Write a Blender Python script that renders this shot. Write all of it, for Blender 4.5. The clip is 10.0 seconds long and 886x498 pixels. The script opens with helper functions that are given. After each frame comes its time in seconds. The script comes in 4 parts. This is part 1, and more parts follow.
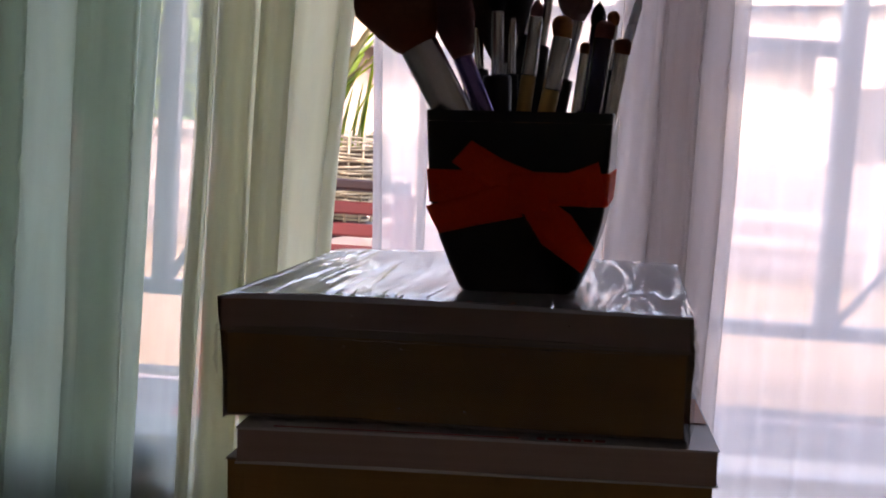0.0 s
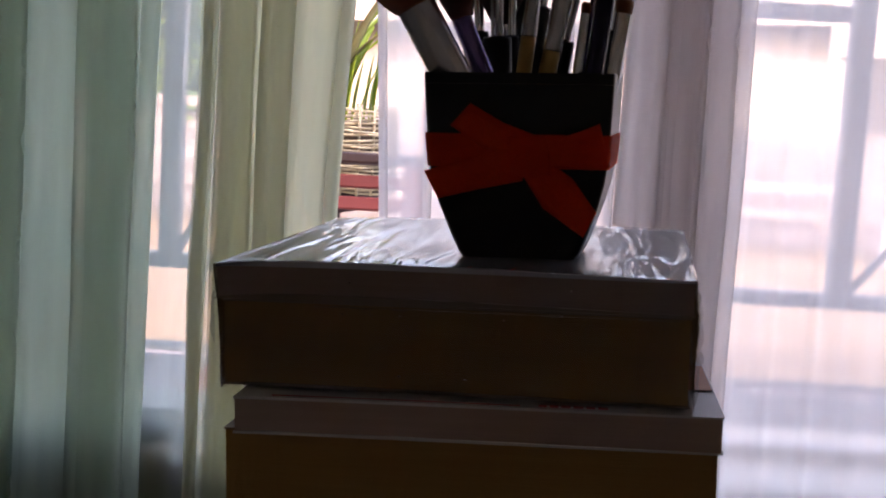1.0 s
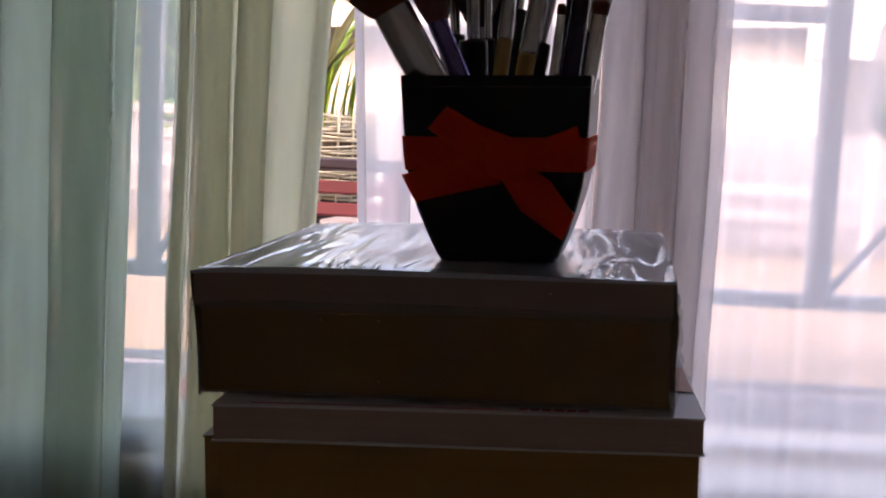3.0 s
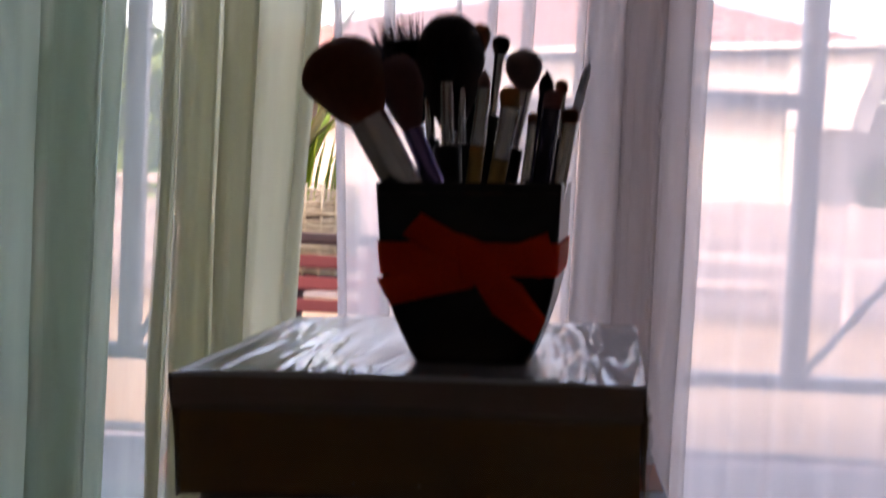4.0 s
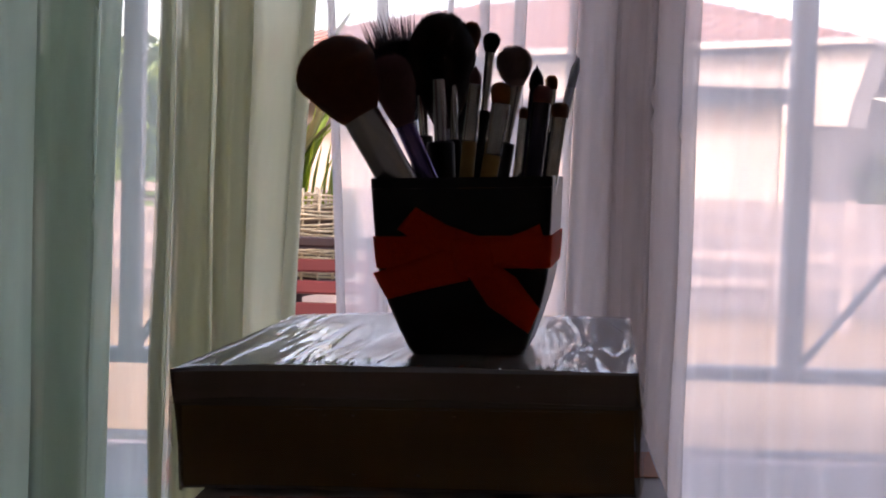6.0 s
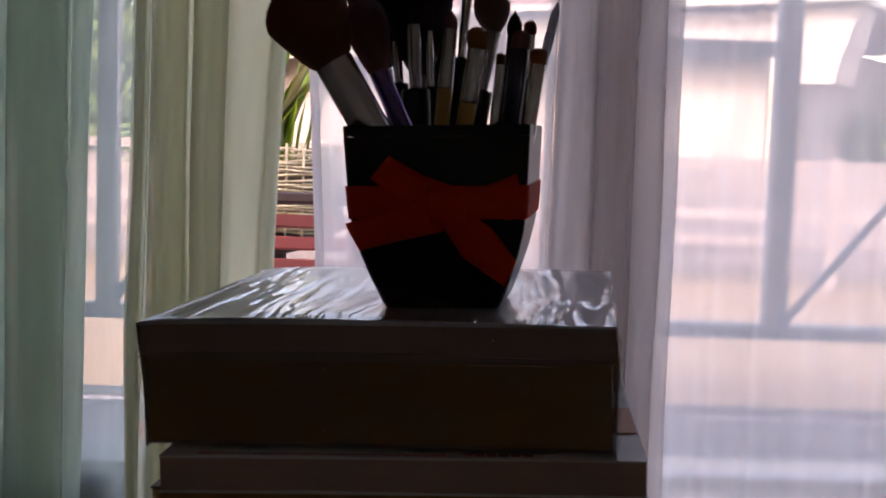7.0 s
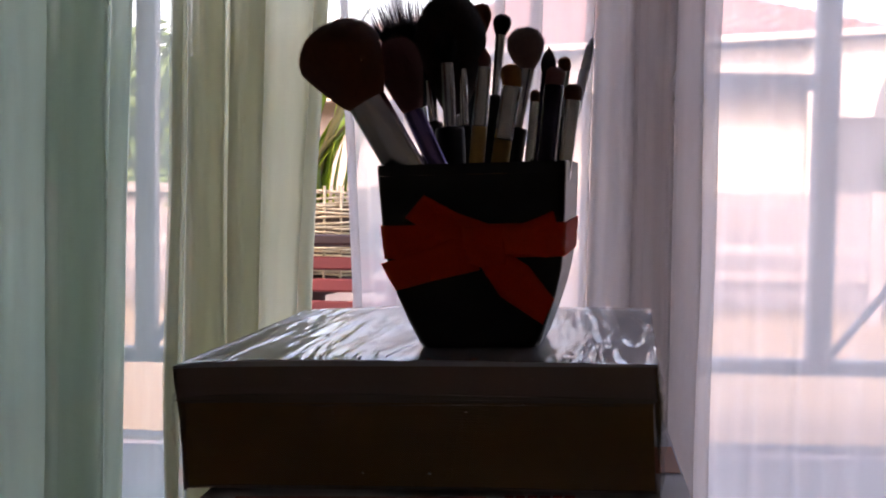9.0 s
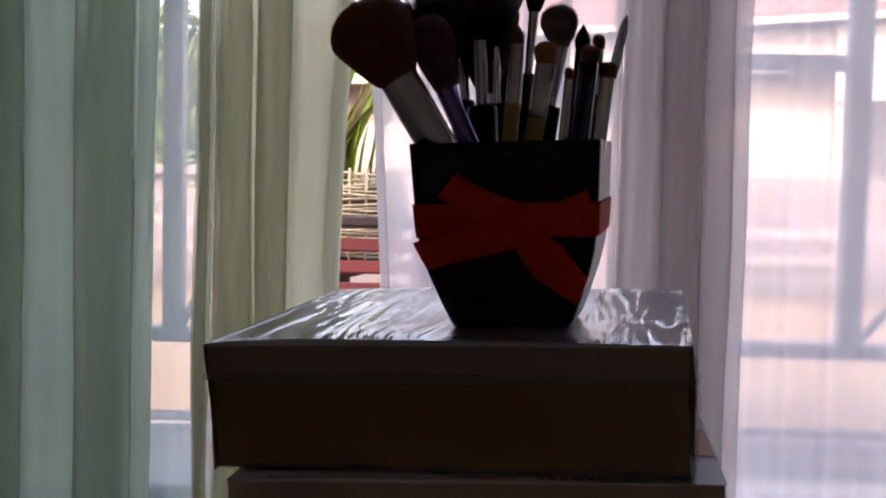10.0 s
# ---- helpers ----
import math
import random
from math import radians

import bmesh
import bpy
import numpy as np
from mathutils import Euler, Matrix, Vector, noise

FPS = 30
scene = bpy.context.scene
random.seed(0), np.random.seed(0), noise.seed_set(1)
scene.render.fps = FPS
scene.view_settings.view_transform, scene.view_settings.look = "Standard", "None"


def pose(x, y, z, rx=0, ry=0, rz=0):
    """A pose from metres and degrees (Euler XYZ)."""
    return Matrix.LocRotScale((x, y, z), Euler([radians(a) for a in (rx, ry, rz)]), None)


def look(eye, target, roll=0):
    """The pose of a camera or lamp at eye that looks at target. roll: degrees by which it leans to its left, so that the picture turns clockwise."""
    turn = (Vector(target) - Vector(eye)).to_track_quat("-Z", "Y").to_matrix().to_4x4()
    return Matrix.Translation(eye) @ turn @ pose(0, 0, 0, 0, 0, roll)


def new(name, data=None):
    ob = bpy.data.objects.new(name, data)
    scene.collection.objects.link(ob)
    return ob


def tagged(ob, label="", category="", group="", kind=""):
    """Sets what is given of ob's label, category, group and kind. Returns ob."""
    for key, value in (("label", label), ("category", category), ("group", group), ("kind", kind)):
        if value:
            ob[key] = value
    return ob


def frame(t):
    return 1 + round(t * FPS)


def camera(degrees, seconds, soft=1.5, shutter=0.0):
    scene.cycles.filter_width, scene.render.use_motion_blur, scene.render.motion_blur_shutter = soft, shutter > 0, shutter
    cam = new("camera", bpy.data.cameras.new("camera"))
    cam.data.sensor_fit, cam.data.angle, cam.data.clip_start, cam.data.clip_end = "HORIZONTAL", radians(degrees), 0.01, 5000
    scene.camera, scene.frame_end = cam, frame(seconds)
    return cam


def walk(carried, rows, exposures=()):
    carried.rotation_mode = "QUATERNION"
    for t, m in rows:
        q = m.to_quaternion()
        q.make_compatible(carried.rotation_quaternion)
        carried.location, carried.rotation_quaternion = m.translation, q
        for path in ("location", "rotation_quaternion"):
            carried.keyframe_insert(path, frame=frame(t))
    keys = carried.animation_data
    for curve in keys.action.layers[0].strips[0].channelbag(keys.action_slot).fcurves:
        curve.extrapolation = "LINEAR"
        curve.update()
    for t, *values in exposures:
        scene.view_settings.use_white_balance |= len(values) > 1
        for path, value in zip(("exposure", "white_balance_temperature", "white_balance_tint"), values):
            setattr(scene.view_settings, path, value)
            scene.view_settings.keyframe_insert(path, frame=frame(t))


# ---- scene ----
KELVIN, TINT = 7500, 33
EXPO = [(0.0, 3.12), (2.6, 3.08), (3.8, 2.95), (4.0, 2.83), (4.5, 2.57), (5.0, 2.54), (6.5, 2.66), (7.0, 2.68), (8.0, 2.92), (10.0, 2.84)]
cam = camera(39.2, 10.0, 2.0, 0.5)
PATH = [
    (0, (-0.015, -0.095, 0.979), (-0.05, 1.895, 0.787), 3.9),
    (0.5, (-0.009, -0.088, 0.977), (-0.055, 1.9, 0.767), 3.7),
    (1, (-0.008, -0.085, 0.974), (-0.064, 1.9, 0.741), 3.4),
    (1.5, (-0.01, -0.087, 0.974), (-0.072, 1.898, 0.738), 3.7),
    (2, (-0.011, -0.083, 0.971), (-0.07, 1.9, 0.717), 3.5),
    (2.5, (-0.007, -0.08, 0.971), (-0.057, 1.901, 0.702), 3.0),
    (2.7, (-0.007, -0.082, 0.972), (-0.034, 1.903, 0.736), 2.9),
    (3.8, (-0.007, -0.083, 0.98), (-0.032, 1.906, 0.773), 2.7),
    (4, (-0.003, -0.093, 0.991), (-0.009, 1.904, 0.876), 2.8),
    (4.5, (-0.003, -0.112, 0.997), (-0.005, 1.887, 0.945), 2.5),
    (4.6, (-0.003, -0.109, 0.995), (-0.002, 1.89, 0.936), 2.5),
    (5, (0.001, -0.108, 0.993), (-0.006, 1.89, 0.905), 2.1),
    (5.2, (-0.002, -0.104, 0.987), (-0.008, 1.894, 0.896), 1.9),
    (6.3, (0.0, -0.104, 0.987), (-0.004, 1.893, 0.875), 1.8),
    (6.5, (0.001, -0.106, 0.988), (-0.006, 1.891, 0.881), 1.9),
    (7, (0.005, -0.088, 0.983), (0.024, 1.905, 0.807), 2.0),
    (7.5, (0.002, -0.071, 0.982), (-0.026, 1.923, 0.829), 1.6),
    (8, (0.007, -0.059, 0.976), (-0.025, 1.93, 0.771), 1.8),
    (8.5, (0.003, -0.08, 0.982), (-0.062, 1.915, 0.858), 1.9),
    (9, (0.006, -0.083, 0.982), (-0.039, 1.914, 0.869), 1.0),
    (9.5, (0.003, -0.082, 0.981), (-0.061, 1.913, 0.849), 1.1),
    (10, (0.002, -0.078, 0.98), (-0.08, 1.915, 0.839), 1.2),
]
walk(cam, [(t, look(eye, target, roll)) for t, eye, target, roll in PATH], [(t, e, KELVIN, TINT) for t, e in EXPO])

# ---- world and light ----
SUN_EL, SUN_ROT = 34.0, 200.0
world = bpy.data.worlds.new("world")
scene.world = world
world.use_nodes = True
wn = world.node_tree.nodes
sky = wn.new("ShaderNodeTexSky")
sky.sky_type, sky.sun_disc = "NISHITA", False
sky.sun_elevation, sky.sun_rotation = radians(SUN_EL), radians(SUN_ROT)
sky.dust_density, sky.air_density = 4.0, 1.2
wn["Background"].inputs["Strength"].default_value = 0.15
world.node_tree.links.new(sky.outputs[0], wn["Background"].inputs["Color"])
sun = new("sun", bpy.data.lights.new("sun", "SUN"))
sun.data.energy, sun.data.angle, sun.data.color = 0.7, radians(3.0), (1.0, 0.95, 0.87)
sun_dir = Vector((math.sin(radians(SUN_ROT)) * math.cos(radians(SUN_EL)), math.cos(radians(SUN_ROT)) * math.cos(radians(SUN_EL)), math.sin(radians(SUN_EL))))
sun.matrix_world = look(sun_dir * 30, (0, 0, 0))


# ---- materials ----
def material(name, colour, rough=0.6, metal=0.0, second=None, scale=20.0, bump=0.0, bump_scale=200.0, stretch=(1, 1, 1), detail=6.0, spec=0.5, rand=0.0, coord="Object"):
    """A surface with colour variation at two scales and fine relief."""
    m = bpy.data.materials.new(name)
    m.use_nodes = True
    nt = m.node_tree
    b = nt.nodes["Principled BSDF"]
    b.inputs["Roughness"].default_value, b.inputs["Metallic"].default_value = rough, metal
    b.inputs["Specular IOR Level"].default_value = spec
    tc, mp = nt.nodes.new("ShaderNodeTexCoord"), nt.nodes.new("ShaderNodeMapping")
    mp.inputs["Scale"].default_value = stretch
    nt.links.new(tc.outputs[coord], mp.inputs["Vector"])
    n1, n2 = nt.nodes.new("ShaderNodeTexNoise"), nt.nodes.new("ShaderNodeTexNoise")
    n1.inputs["Scale"].default_value, n1.inputs["Detail"].default_value = scale, detail
    n2.inputs["Scale"].default_value, n2.inputs["Detail"].default_value = bump_scale, 4
    nt.links.new(mp.outputs[0], n1.inputs["Vector"])
    nt.links.new(mp.outputs[0], n2.inputs["Vector"])
    mix = nt.nodes.new("ShaderNodeMix")
    mix.data_type = "RGBA"
    second = second or tuple(c * 0.75 for c in colour)
    mix.inputs[6].default_value, mix.inputs[7].default_value = (*colour, 1), (*second, 1)
    ramp = nt.nodes.new("ShaderNodeMapRange")
    ramp.inputs["From Min"].default_value, ramp.inputs["From Max"].default_value = 0.35, 0.65
    nt.links.new(n1.outputs["Fac"], ramp.inputs["Value"])
    nt.links.new(ramp.outputs[0], mix.inputs[0])
    out = mix.outputs[2]
    if rand:
        info, hsv = nt.nodes.new("ShaderNodeObjectInfo"), nt.nodes.new("ShaderNodeHueSaturation")
        mr = nt.nodes.new("ShaderNodeMapRange")
        mr.inputs["To Min"].default_value, mr.inputs["To Max"].default_value = 1 - rand, 1 + rand
        nt.links.new(info.outputs["Random"], mr.inputs["Value"])
        nt.links.new(mr.outputs[0], hsv.inputs["Value"])
        nt.links.new(out, hsv.inputs["Color"])
        out = hsv.outputs[0]
    nt.links.new(out, b.inputs["Base Color"])
    if bump:
        bp = nt.nodes.new("ShaderNodeBump")
        bp.inputs["Strength"].default_value, bp.inputs["Distance"].default_value = bump, 0.002
        nt.links.new(n2.outputs["Fac"], bp.inputs["Height"])
        nt.links.new(bp.outputs[0], b.inputs["Normal"])
    return m


def sheer(name, colour, cover, weave=1.0):
    """Thin woven cloth: part open weave, part fibres that scatter light to both sides."""
    m = bpy.data.materials.new(name)
    m.use_nodes = True
    nt = m.node_tree
    nt.nodes.remove(nt.nodes["Principled BSDF"])
    out = nt.nodes["Material Output"]
    tr, df, tl = nt.nodes.new("ShaderNodeBsdfTransparent"), nt.nodes.new("ShaderNodeBsdfDiffuse"), nt.nodes.new("ShaderNodeBsdfTranslucent")
    cloth, mix = nt.nodes.new("ShaderNodeMixShader"), nt.nodes.new("ShaderNodeMixShader")
    for n in (df, tl):
        n.inputs["Color"].default_value = (*colour, 1)
    cloth.inputs[0].default_value = 0.78
    nt.links.new(df.outputs[0], cloth.inputs[1])
    nt.links.new(tl.outputs[0], cloth.inputs[2])
    tc, mp = nt.nodes.new("ShaderNodeTexCoord"), nt.nodes.new("ShaderNodeMapping")
    mp.inputs["Scale"].default_value = (1, 1, 0.12)
    nt.links.new(tc.outputs["Object"], mp.inputs["Vector"])
    n = nt.nodes.new("ShaderNodeTexNoise")
    n.inputs["Scale"].default_value, n.inputs["Detail"].default_value = 60, 5
    nt.links.new(mp.outputs[0], n.inputs["Vector"])
    mr = nt.nodes.new("ShaderNodeMapRange")
    mr.inputs["From Min"].default_value, mr.inputs["From Max"].default_value = 0.3, 0.7
    mr.inputs["To Min"].default_value, mr.inputs["To Max"].default_value = cover - 0.05 * weave, cover + 0.05 * weave
    nt.links.new(n.outputs["Fac"], mr.inputs["Value"])
    nt.links.new(mr.outputs[0], mix.inputs[0])
    nt.links.new(tr.outputs[0], mix.inputs[1])
    nt.links.new(cloth.outputs[0], mix.inputs[2])
    nt.links.new(mix.outputs[0], out.inputs["Surface"])
    return m


def film_wrap(name, ior, rough, relief, milk):
    """Clear shrink film with creases."""
    m = bpy.data.materials.new(name)
    m.use_nodes = True
    nt = m.node_tree
    nt.nodes.remove(nt.nodes["Principled BSDF"])
    out = nt.nodes["Material Output"]
    tr, gl, mix, fr = nt.nodes.new("ShaderNodeBsdfTransparent"), nt.nodes.new("ShaderNodeBsdfGlossy"), nt.nodes.new("ShaderNodeMixShader"), nt.nodes.new("ShaderNodeFresnel")
    tr.inputs["Color"].default_value = (0.97, 0.97, 0.97, 1)
    gl.inputs["Roughness"].default_value = rough
    fr.inputs["IOR"].default_value = ior
    tc, mp, n, w = nt.nodes.new("ShaderNodeTexCoord"), nt.nodes.new("ShaderNodeMapping"), nt.nodes.new("ShaderNodeTexNoise"), nt.nodes.new("ShaderNodeTexNoise")
    mp.inputs["Rotation"].default_value = (0, 0, radians(20))
    mp.inputs["Scale"].default_value = (1.0, 0.11, 1.0)
    nt.links.new(tc.outputs["Object"], mp.inputs["Vector"])
    nt.links.new(mp.outputs[0], n.inputs["Vector"])
    n.inputs["Scale"].default_value, n.inputs["Detail"].default_value, n.inputs["Distortion"].default_value = 78, 2.0, 0.5
    nt.links.new(tc.outputs["Object"], w.inputs["Vector"])
    w.inputs["Scale"].default_value, w.inputs["Detail"].default_value = 320, 3
    add = nt.nodes.new("ShaderNodeMath")
    add.operation = "MULTIPLY_ADD"
    add.inputs[1].default_value = 0.04
    nt.links.new(w.outputs["Fac"], add.inputs[0])
    ter = nt.nodes.new("ShaderNodeMapRange")
    ter.interpolation_type = "SMOOTHSTEP"
    ter.inputs["From Min"].default_value, ter.inputs["From Max"].default_value = 0.47, 0.56
    nt.links.new(n.outputs["Fac"], ter.inputs["Value"])
    lift = nt.nodes.new("ShaderNodeMath")
    lift.operation = "MULTIPLY_ADD"
    lift.inputs[1].default_value = 0.32
    nt.links.new(ter.outputs[0], lift.inputs[0])
    nt.links.new(n.outputs["Fac"], lift.inputs[2])
    nt.links.new(lift.outputs[0], add.inputs[2])
    bp = nt.nodes.new("ShaderNodeBump")
    bp.inputs["Strength"].default_value, bp.inputs["Distance"].default_value = 0.7, relief
    nt.links.new(add.outputs[0], bp.inputs["Height"])
    for node in (gl, fr):
        nt.links.new(bp.outputs[0], node.inputs["Normal"])
    haze, milky = nt.nodes.new("ShaderNodeMixShader"), nt.nodes.new("ShaderNodeBsdfDiffuse")
    milky.inputs["Color"].default_value = (0.9, 0.9, 0.92, 1)
    haze.inputs[0].default_value = milk
    nt.links.new(tr.outputs[0], haze.inputs[1])
    nt.links.new(milky.outputs[0], haze.inputs[2])
    nt.links.new(fr.outputs[0], mix.inputs[0])
    nt.links.new(haze.outputs[0], mix.inputs[1])
    nt.links.new(gl.outputs[0], mix.inputs[2])
    nt.links.new(mix.outputs[0], out.inputs["Surface"])
    return m


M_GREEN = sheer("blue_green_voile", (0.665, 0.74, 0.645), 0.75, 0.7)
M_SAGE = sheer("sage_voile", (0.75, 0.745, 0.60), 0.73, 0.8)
M_WHITE = sheer("white_voile", (0.79, 0.74, 0.72), 0.66, 0.35)
M_OPEN = sheer("open_net", (0.50, 0.55, 0.50), 0.56)
M_WALL = material("plaster", (0.86, 0.80, 0.70), 0.85, scale=3, bump=0.2)
M_CEIL = material("ceiling_paint", (0.88, 0.87, 0.85), 0.9, scale=3, bump=0.1)
M_FLOOR = material("floor_tile", (0.66, 0.52, 0.38), 0.35, scale=4, bump=0.05)
M_SILL = material("sill_paint", (0.66, 0.54, 0.40), 0.5, scale=8, bump=0.15)
M_BAR = material("grille_paint", (0.34, 0.34, 0.38), 0.45, scale=30, bump=0.2, bump_scale=400)
M_POT = material("black_plastic", (0.004, 0.004, 0.004), 0.30, scale=30, bump=0.03, spec=0.3)
M_RIBBON = material("red_satin", (0.95, 0.075, 0.008), 0.6, second=(0.90, 0.06, 0.007), scale=60, bump=0.35, bump_scale=900, spec=0.15)


def lets_light(m, share, colour):
    """Mixes a share of light scattered through the material."""
    nt = m.node_tree
    out, b = nt.nodes["Material Output"], nt.nodes["Principled BSDF"]
    tl, mix = nt.nodes.new("ShaderNodeBsdfTranslucent"), nt.nodes.new("ShaderNodeMixShader")
    tl.inputs["Color"].default_value = (*colour, 1)
    mix.inputs[0].default_value = share
    nt.links.new(b.outputs[0], mix.inputs[1])
    nt.links.new(tl.outputs[0], mix.inputs[2])
    nt.links.new(mix.outputs[0], out.inputs["Surface"])
    return m


lets_light(M_RIBBON, 0.35, (0.85, 0.10, 0.02))
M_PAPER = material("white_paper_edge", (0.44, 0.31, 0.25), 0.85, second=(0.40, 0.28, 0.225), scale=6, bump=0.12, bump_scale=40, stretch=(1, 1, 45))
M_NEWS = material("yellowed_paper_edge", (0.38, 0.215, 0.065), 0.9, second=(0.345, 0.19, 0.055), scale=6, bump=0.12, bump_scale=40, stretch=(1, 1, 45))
M_COVER = material("pale_cover", (0.80, 0.79, 0.84), 0.3, scale=25, second=(0.70, 0.69, 0.76))
M_COVER2 = material("white_cover", (0.66, 0.64, 0.64), 0.4, scale=12, second=(0.55, 0.52, 0.52))
M_KRAFT = material("brown_cover", (0.36, 0.26, 0.19), 0.5, scale=15)
M_ORANGE = material("orange_print", (0.70, 0.22, 0.08), 0.4, scale=12)
M_REDPRINT = material("red_print", (0.50, 0.05, 0.05), 0.4, scale=12)
M_FILM = film_wrap("shrink_film", 14.0, 0.20, 0.0050, 0.45)
M_FILM_SIDE = film_wrap("shrink_film_side", 1.4, 0.12, 0.003, 0.015)
M_FILM_FOLD = film_wrap("shrink_film_fold", 1.9, 0.12, 0.003, 0.22)
M_SILVER = material("brushed_aluminium", (0.66, 0.65, 0.66), 0.26, 0.92, scale=60, bump=0.1, stretch=(1, 1, 0.1))
M_CHROME = material("polished_ferrule", (0.80, 0.78, 0.76), 0.09, 1.0, scale=60)
M_PURPLE = material("purple_ferrule", (0.22, 0.16, 0.38), 0.2, 0.9, scale=60)
M_DEEP = material("dark_purple_lacquer", (0.03, 0.018, 0.05), 0.25, 0.3, scale=40)
M_HANDLE = material("black_lacquer", (0.008, 0.007, 0.008), 0.38, scale=40, spec=0.25)
M_BAMBOO = material("bamboo_handle", (0.55, 0.33, 0.08), 0.45, second=(0.45, 0.25, 0.06), scale=50, stretch=(1, 1, 0.1))
M_CLEAR = material("frosted_plastic", (0.40, 0.38, 0.40), 0.25, scale=40)
lets_light(M_CLEAR, 0.45, (0.8, 0.78, 0.8))


def hair(name, colour, tip):
    return lets_light(material(name, colour, 0.6, second=tip, scale=300, bump=0.4, bump_scale=900), 0.45, tuple(min(1.0, c * 3.0) for c in tip))


M_H_BROWN = hair("brown_bristle", (0.09, 0.036, 0.017), (0.17, 0.066, 0.028))
M_H_PLUM = hair("plum_bristle", (0.13, 0.062, 0.058), (0.20, 0.095, 0.09))
M_H_BLACK = hair("black_bristle", (0.008, 0.007, 0.009), (0.02, 0.014, 0.018))
M_H_DARK = hair("black_brown_bristle", (0.010, 0.007, 0.008), (0.045, 0.024, 0.022))
M_H_GREY = hair("taupe_bristle", (0.17, 0.12, 0.11), (0.26, 0.19, 0.17))
M_H_TAN = hair("tan_bristle", (0.34, 0.19, 0.05), (0.22, 0.10, 0.03))

M_GROUND = material("concrete_ground", (0.25, 0.185, 0.12), 0.9, second=(0.205, 0.15, 0.095), scale=0.8, bump=0.3, bump_scale=30)
# tile colour taken far down to hold the shade of the porch eaves
M_TILE = material("shade_dark_porch_tile", (0.040, 0.055, 0.075), 0.8, second=(0.030, 0.043, 0.06), scale=3, bump=0.1, rand=0.08, spec=0.2)
M_REDWOOD = material("red_stained_wood", (0.30, 0.055, 0.045), 0.55, second=(0.22, 0.04, 0.035), scale=14, bump=0.3, stretch=(0.1, 1, 1), rand=0.12)
M_DARKWOOD = material("dark_wood", (0.07, 0.035, 0.03), 0.5, scale=14, stretch=(0.1, 1, 1))
M_WICKER = material("wicker", (0.58, 0.50, 0.34), 0.7, second=(0.42, 0.35, 0.22), scale=40, bump=0.3, rand=0.15)
M_LEAF = material("palm_leaf", (0.20, 0.30, 0.02), 0.45, second=(0.28, 0.38, 0.04), scale=20, stretch=(1, 1, 0.3))
lets_light(M_LEAF, 0.4, (0.42, 0.56, 0.05))
M_DRYLEAF = material("dry_palm_leaf", (0.42, 0.36, 0.16), 0.6, scale=20)
M_HWALL = material("house_paint", (0.36, 0.33, 0.33), 0.85, scale=1.5, second=(0.31, 0.28, 0.28), bump=0.2, bump_scale=40)
M_HWHITE = material("white_house_paint", (0.44, 0.425, 0.42), 0.8, scale=1.5, bump=0.1)
M_ROOF = material("rusty_roof_sheet", (0.30, 0.17, 0.15), 0.7, second=(0.22, 0.12, 0.10), scale=2.5, bump=0.2)
M_TRIM = material("cream_trim_paint", (0.66, 0.56, 0.44), 0.7, scale=3)
M_FASCIA = material("fascia_paint", (0.36, 0.335, 0.335), 0.7, scale=3)
M_FOLIAGE = material("foliage", (0.06, 0.11, 0.03), 0.6, second=(0.10, 0.16, 0.05), scale=4)
M_BARK = material("bark", (0.14, 0.10, 0.07), 0.9, scale=14, bump=0.5, bump_scale=60)
M_YARD = material("grey_render", (0.22, 0.20, 0.22), 0.9, second=(0.15, 0.14, 0.16), scale=1.2, bump=0.3, bump_scale=40)
M_FENCE = material("weathered_rail", (0.24, 0.21, 0.22), 0.7, scale=8, stretch=(0.1, 1, 1), rand=0.15)


# ---- helpers for building ----
def part(name, bm, mat, parent=None, label="", smooth=False, m=None):
    me = bpy.data.meshes.new(name)
    bmesh.ops.recalc_face_normals(bm, faces=bm.faces)
    bm.to_mesh(me)
    bm.free()
    if smooth:
        for p in me.polygons:
            p.use_smooth = True
    for mm in (mat if isinstance(mat, (list, tuple)) else [mat]):
        me.materials.append(mm)
    ob = new(name, me)
    if parent:
        ob.parent = parent
    if m is not None:
        ob.matrix_basis = m
    if label:
        ob["label"] = label
    return ob


def empty(name, m=None):
    ob = new(name)
    ob.empty_display_size = 0.05
    if m is not None:
        ob.matrix_basis = m
    return ob


def box(x0, x1, y0, y1, z0, z1, bevel=0.0, seg=2, bm=None):
    own = bmesh.new()
    bmesh.ops.create_cube(own, size=1, matrix=Matrix.Translation(((x0 + x1) / 2, (y0 + y1) / 2, (z0 + z1) / 2)) @ Matrix.Diagonal((x1 - x0, y1 - y0, z1 - z0, 1)))
    if bevel:
        bmesh.ops.bevel(own, geom=list(own.edges), offset=bevel, segments=seg, profile=0.6, affect="EDGES")
    if bm is None:
        return own
    me = bpy.data.meshes.new("tmp")
    own.to_mesh(me)
    own.free()
    bm.from_mesh(me)
    bpy.data.meshes.remove(me)
    return bm


def lathe(profile, n=20, bm=None, flat=1.0):
    """A turned form round z from (radius, height) pairs, closed at both ends; flat squashes it along y."""
    bm = bm or bmesh.new()
    rings = [[bm.verts.new((r * math.cos(2 * math.pi * i / n), r * flat * math.sin(2 * math.pi * i / n), z)) for i in range(n)] for r, z in profile]
    for a, b in zip(rings, rings[1:]):
        for i in range(n):
            bm.faces.new((a[i], a[(i + 1) % n], b[(i + 1) % n], b[i]))
    bm.faces.new(rings[0][::-1])
    bm.faces.new(rings[-1])
    return bm


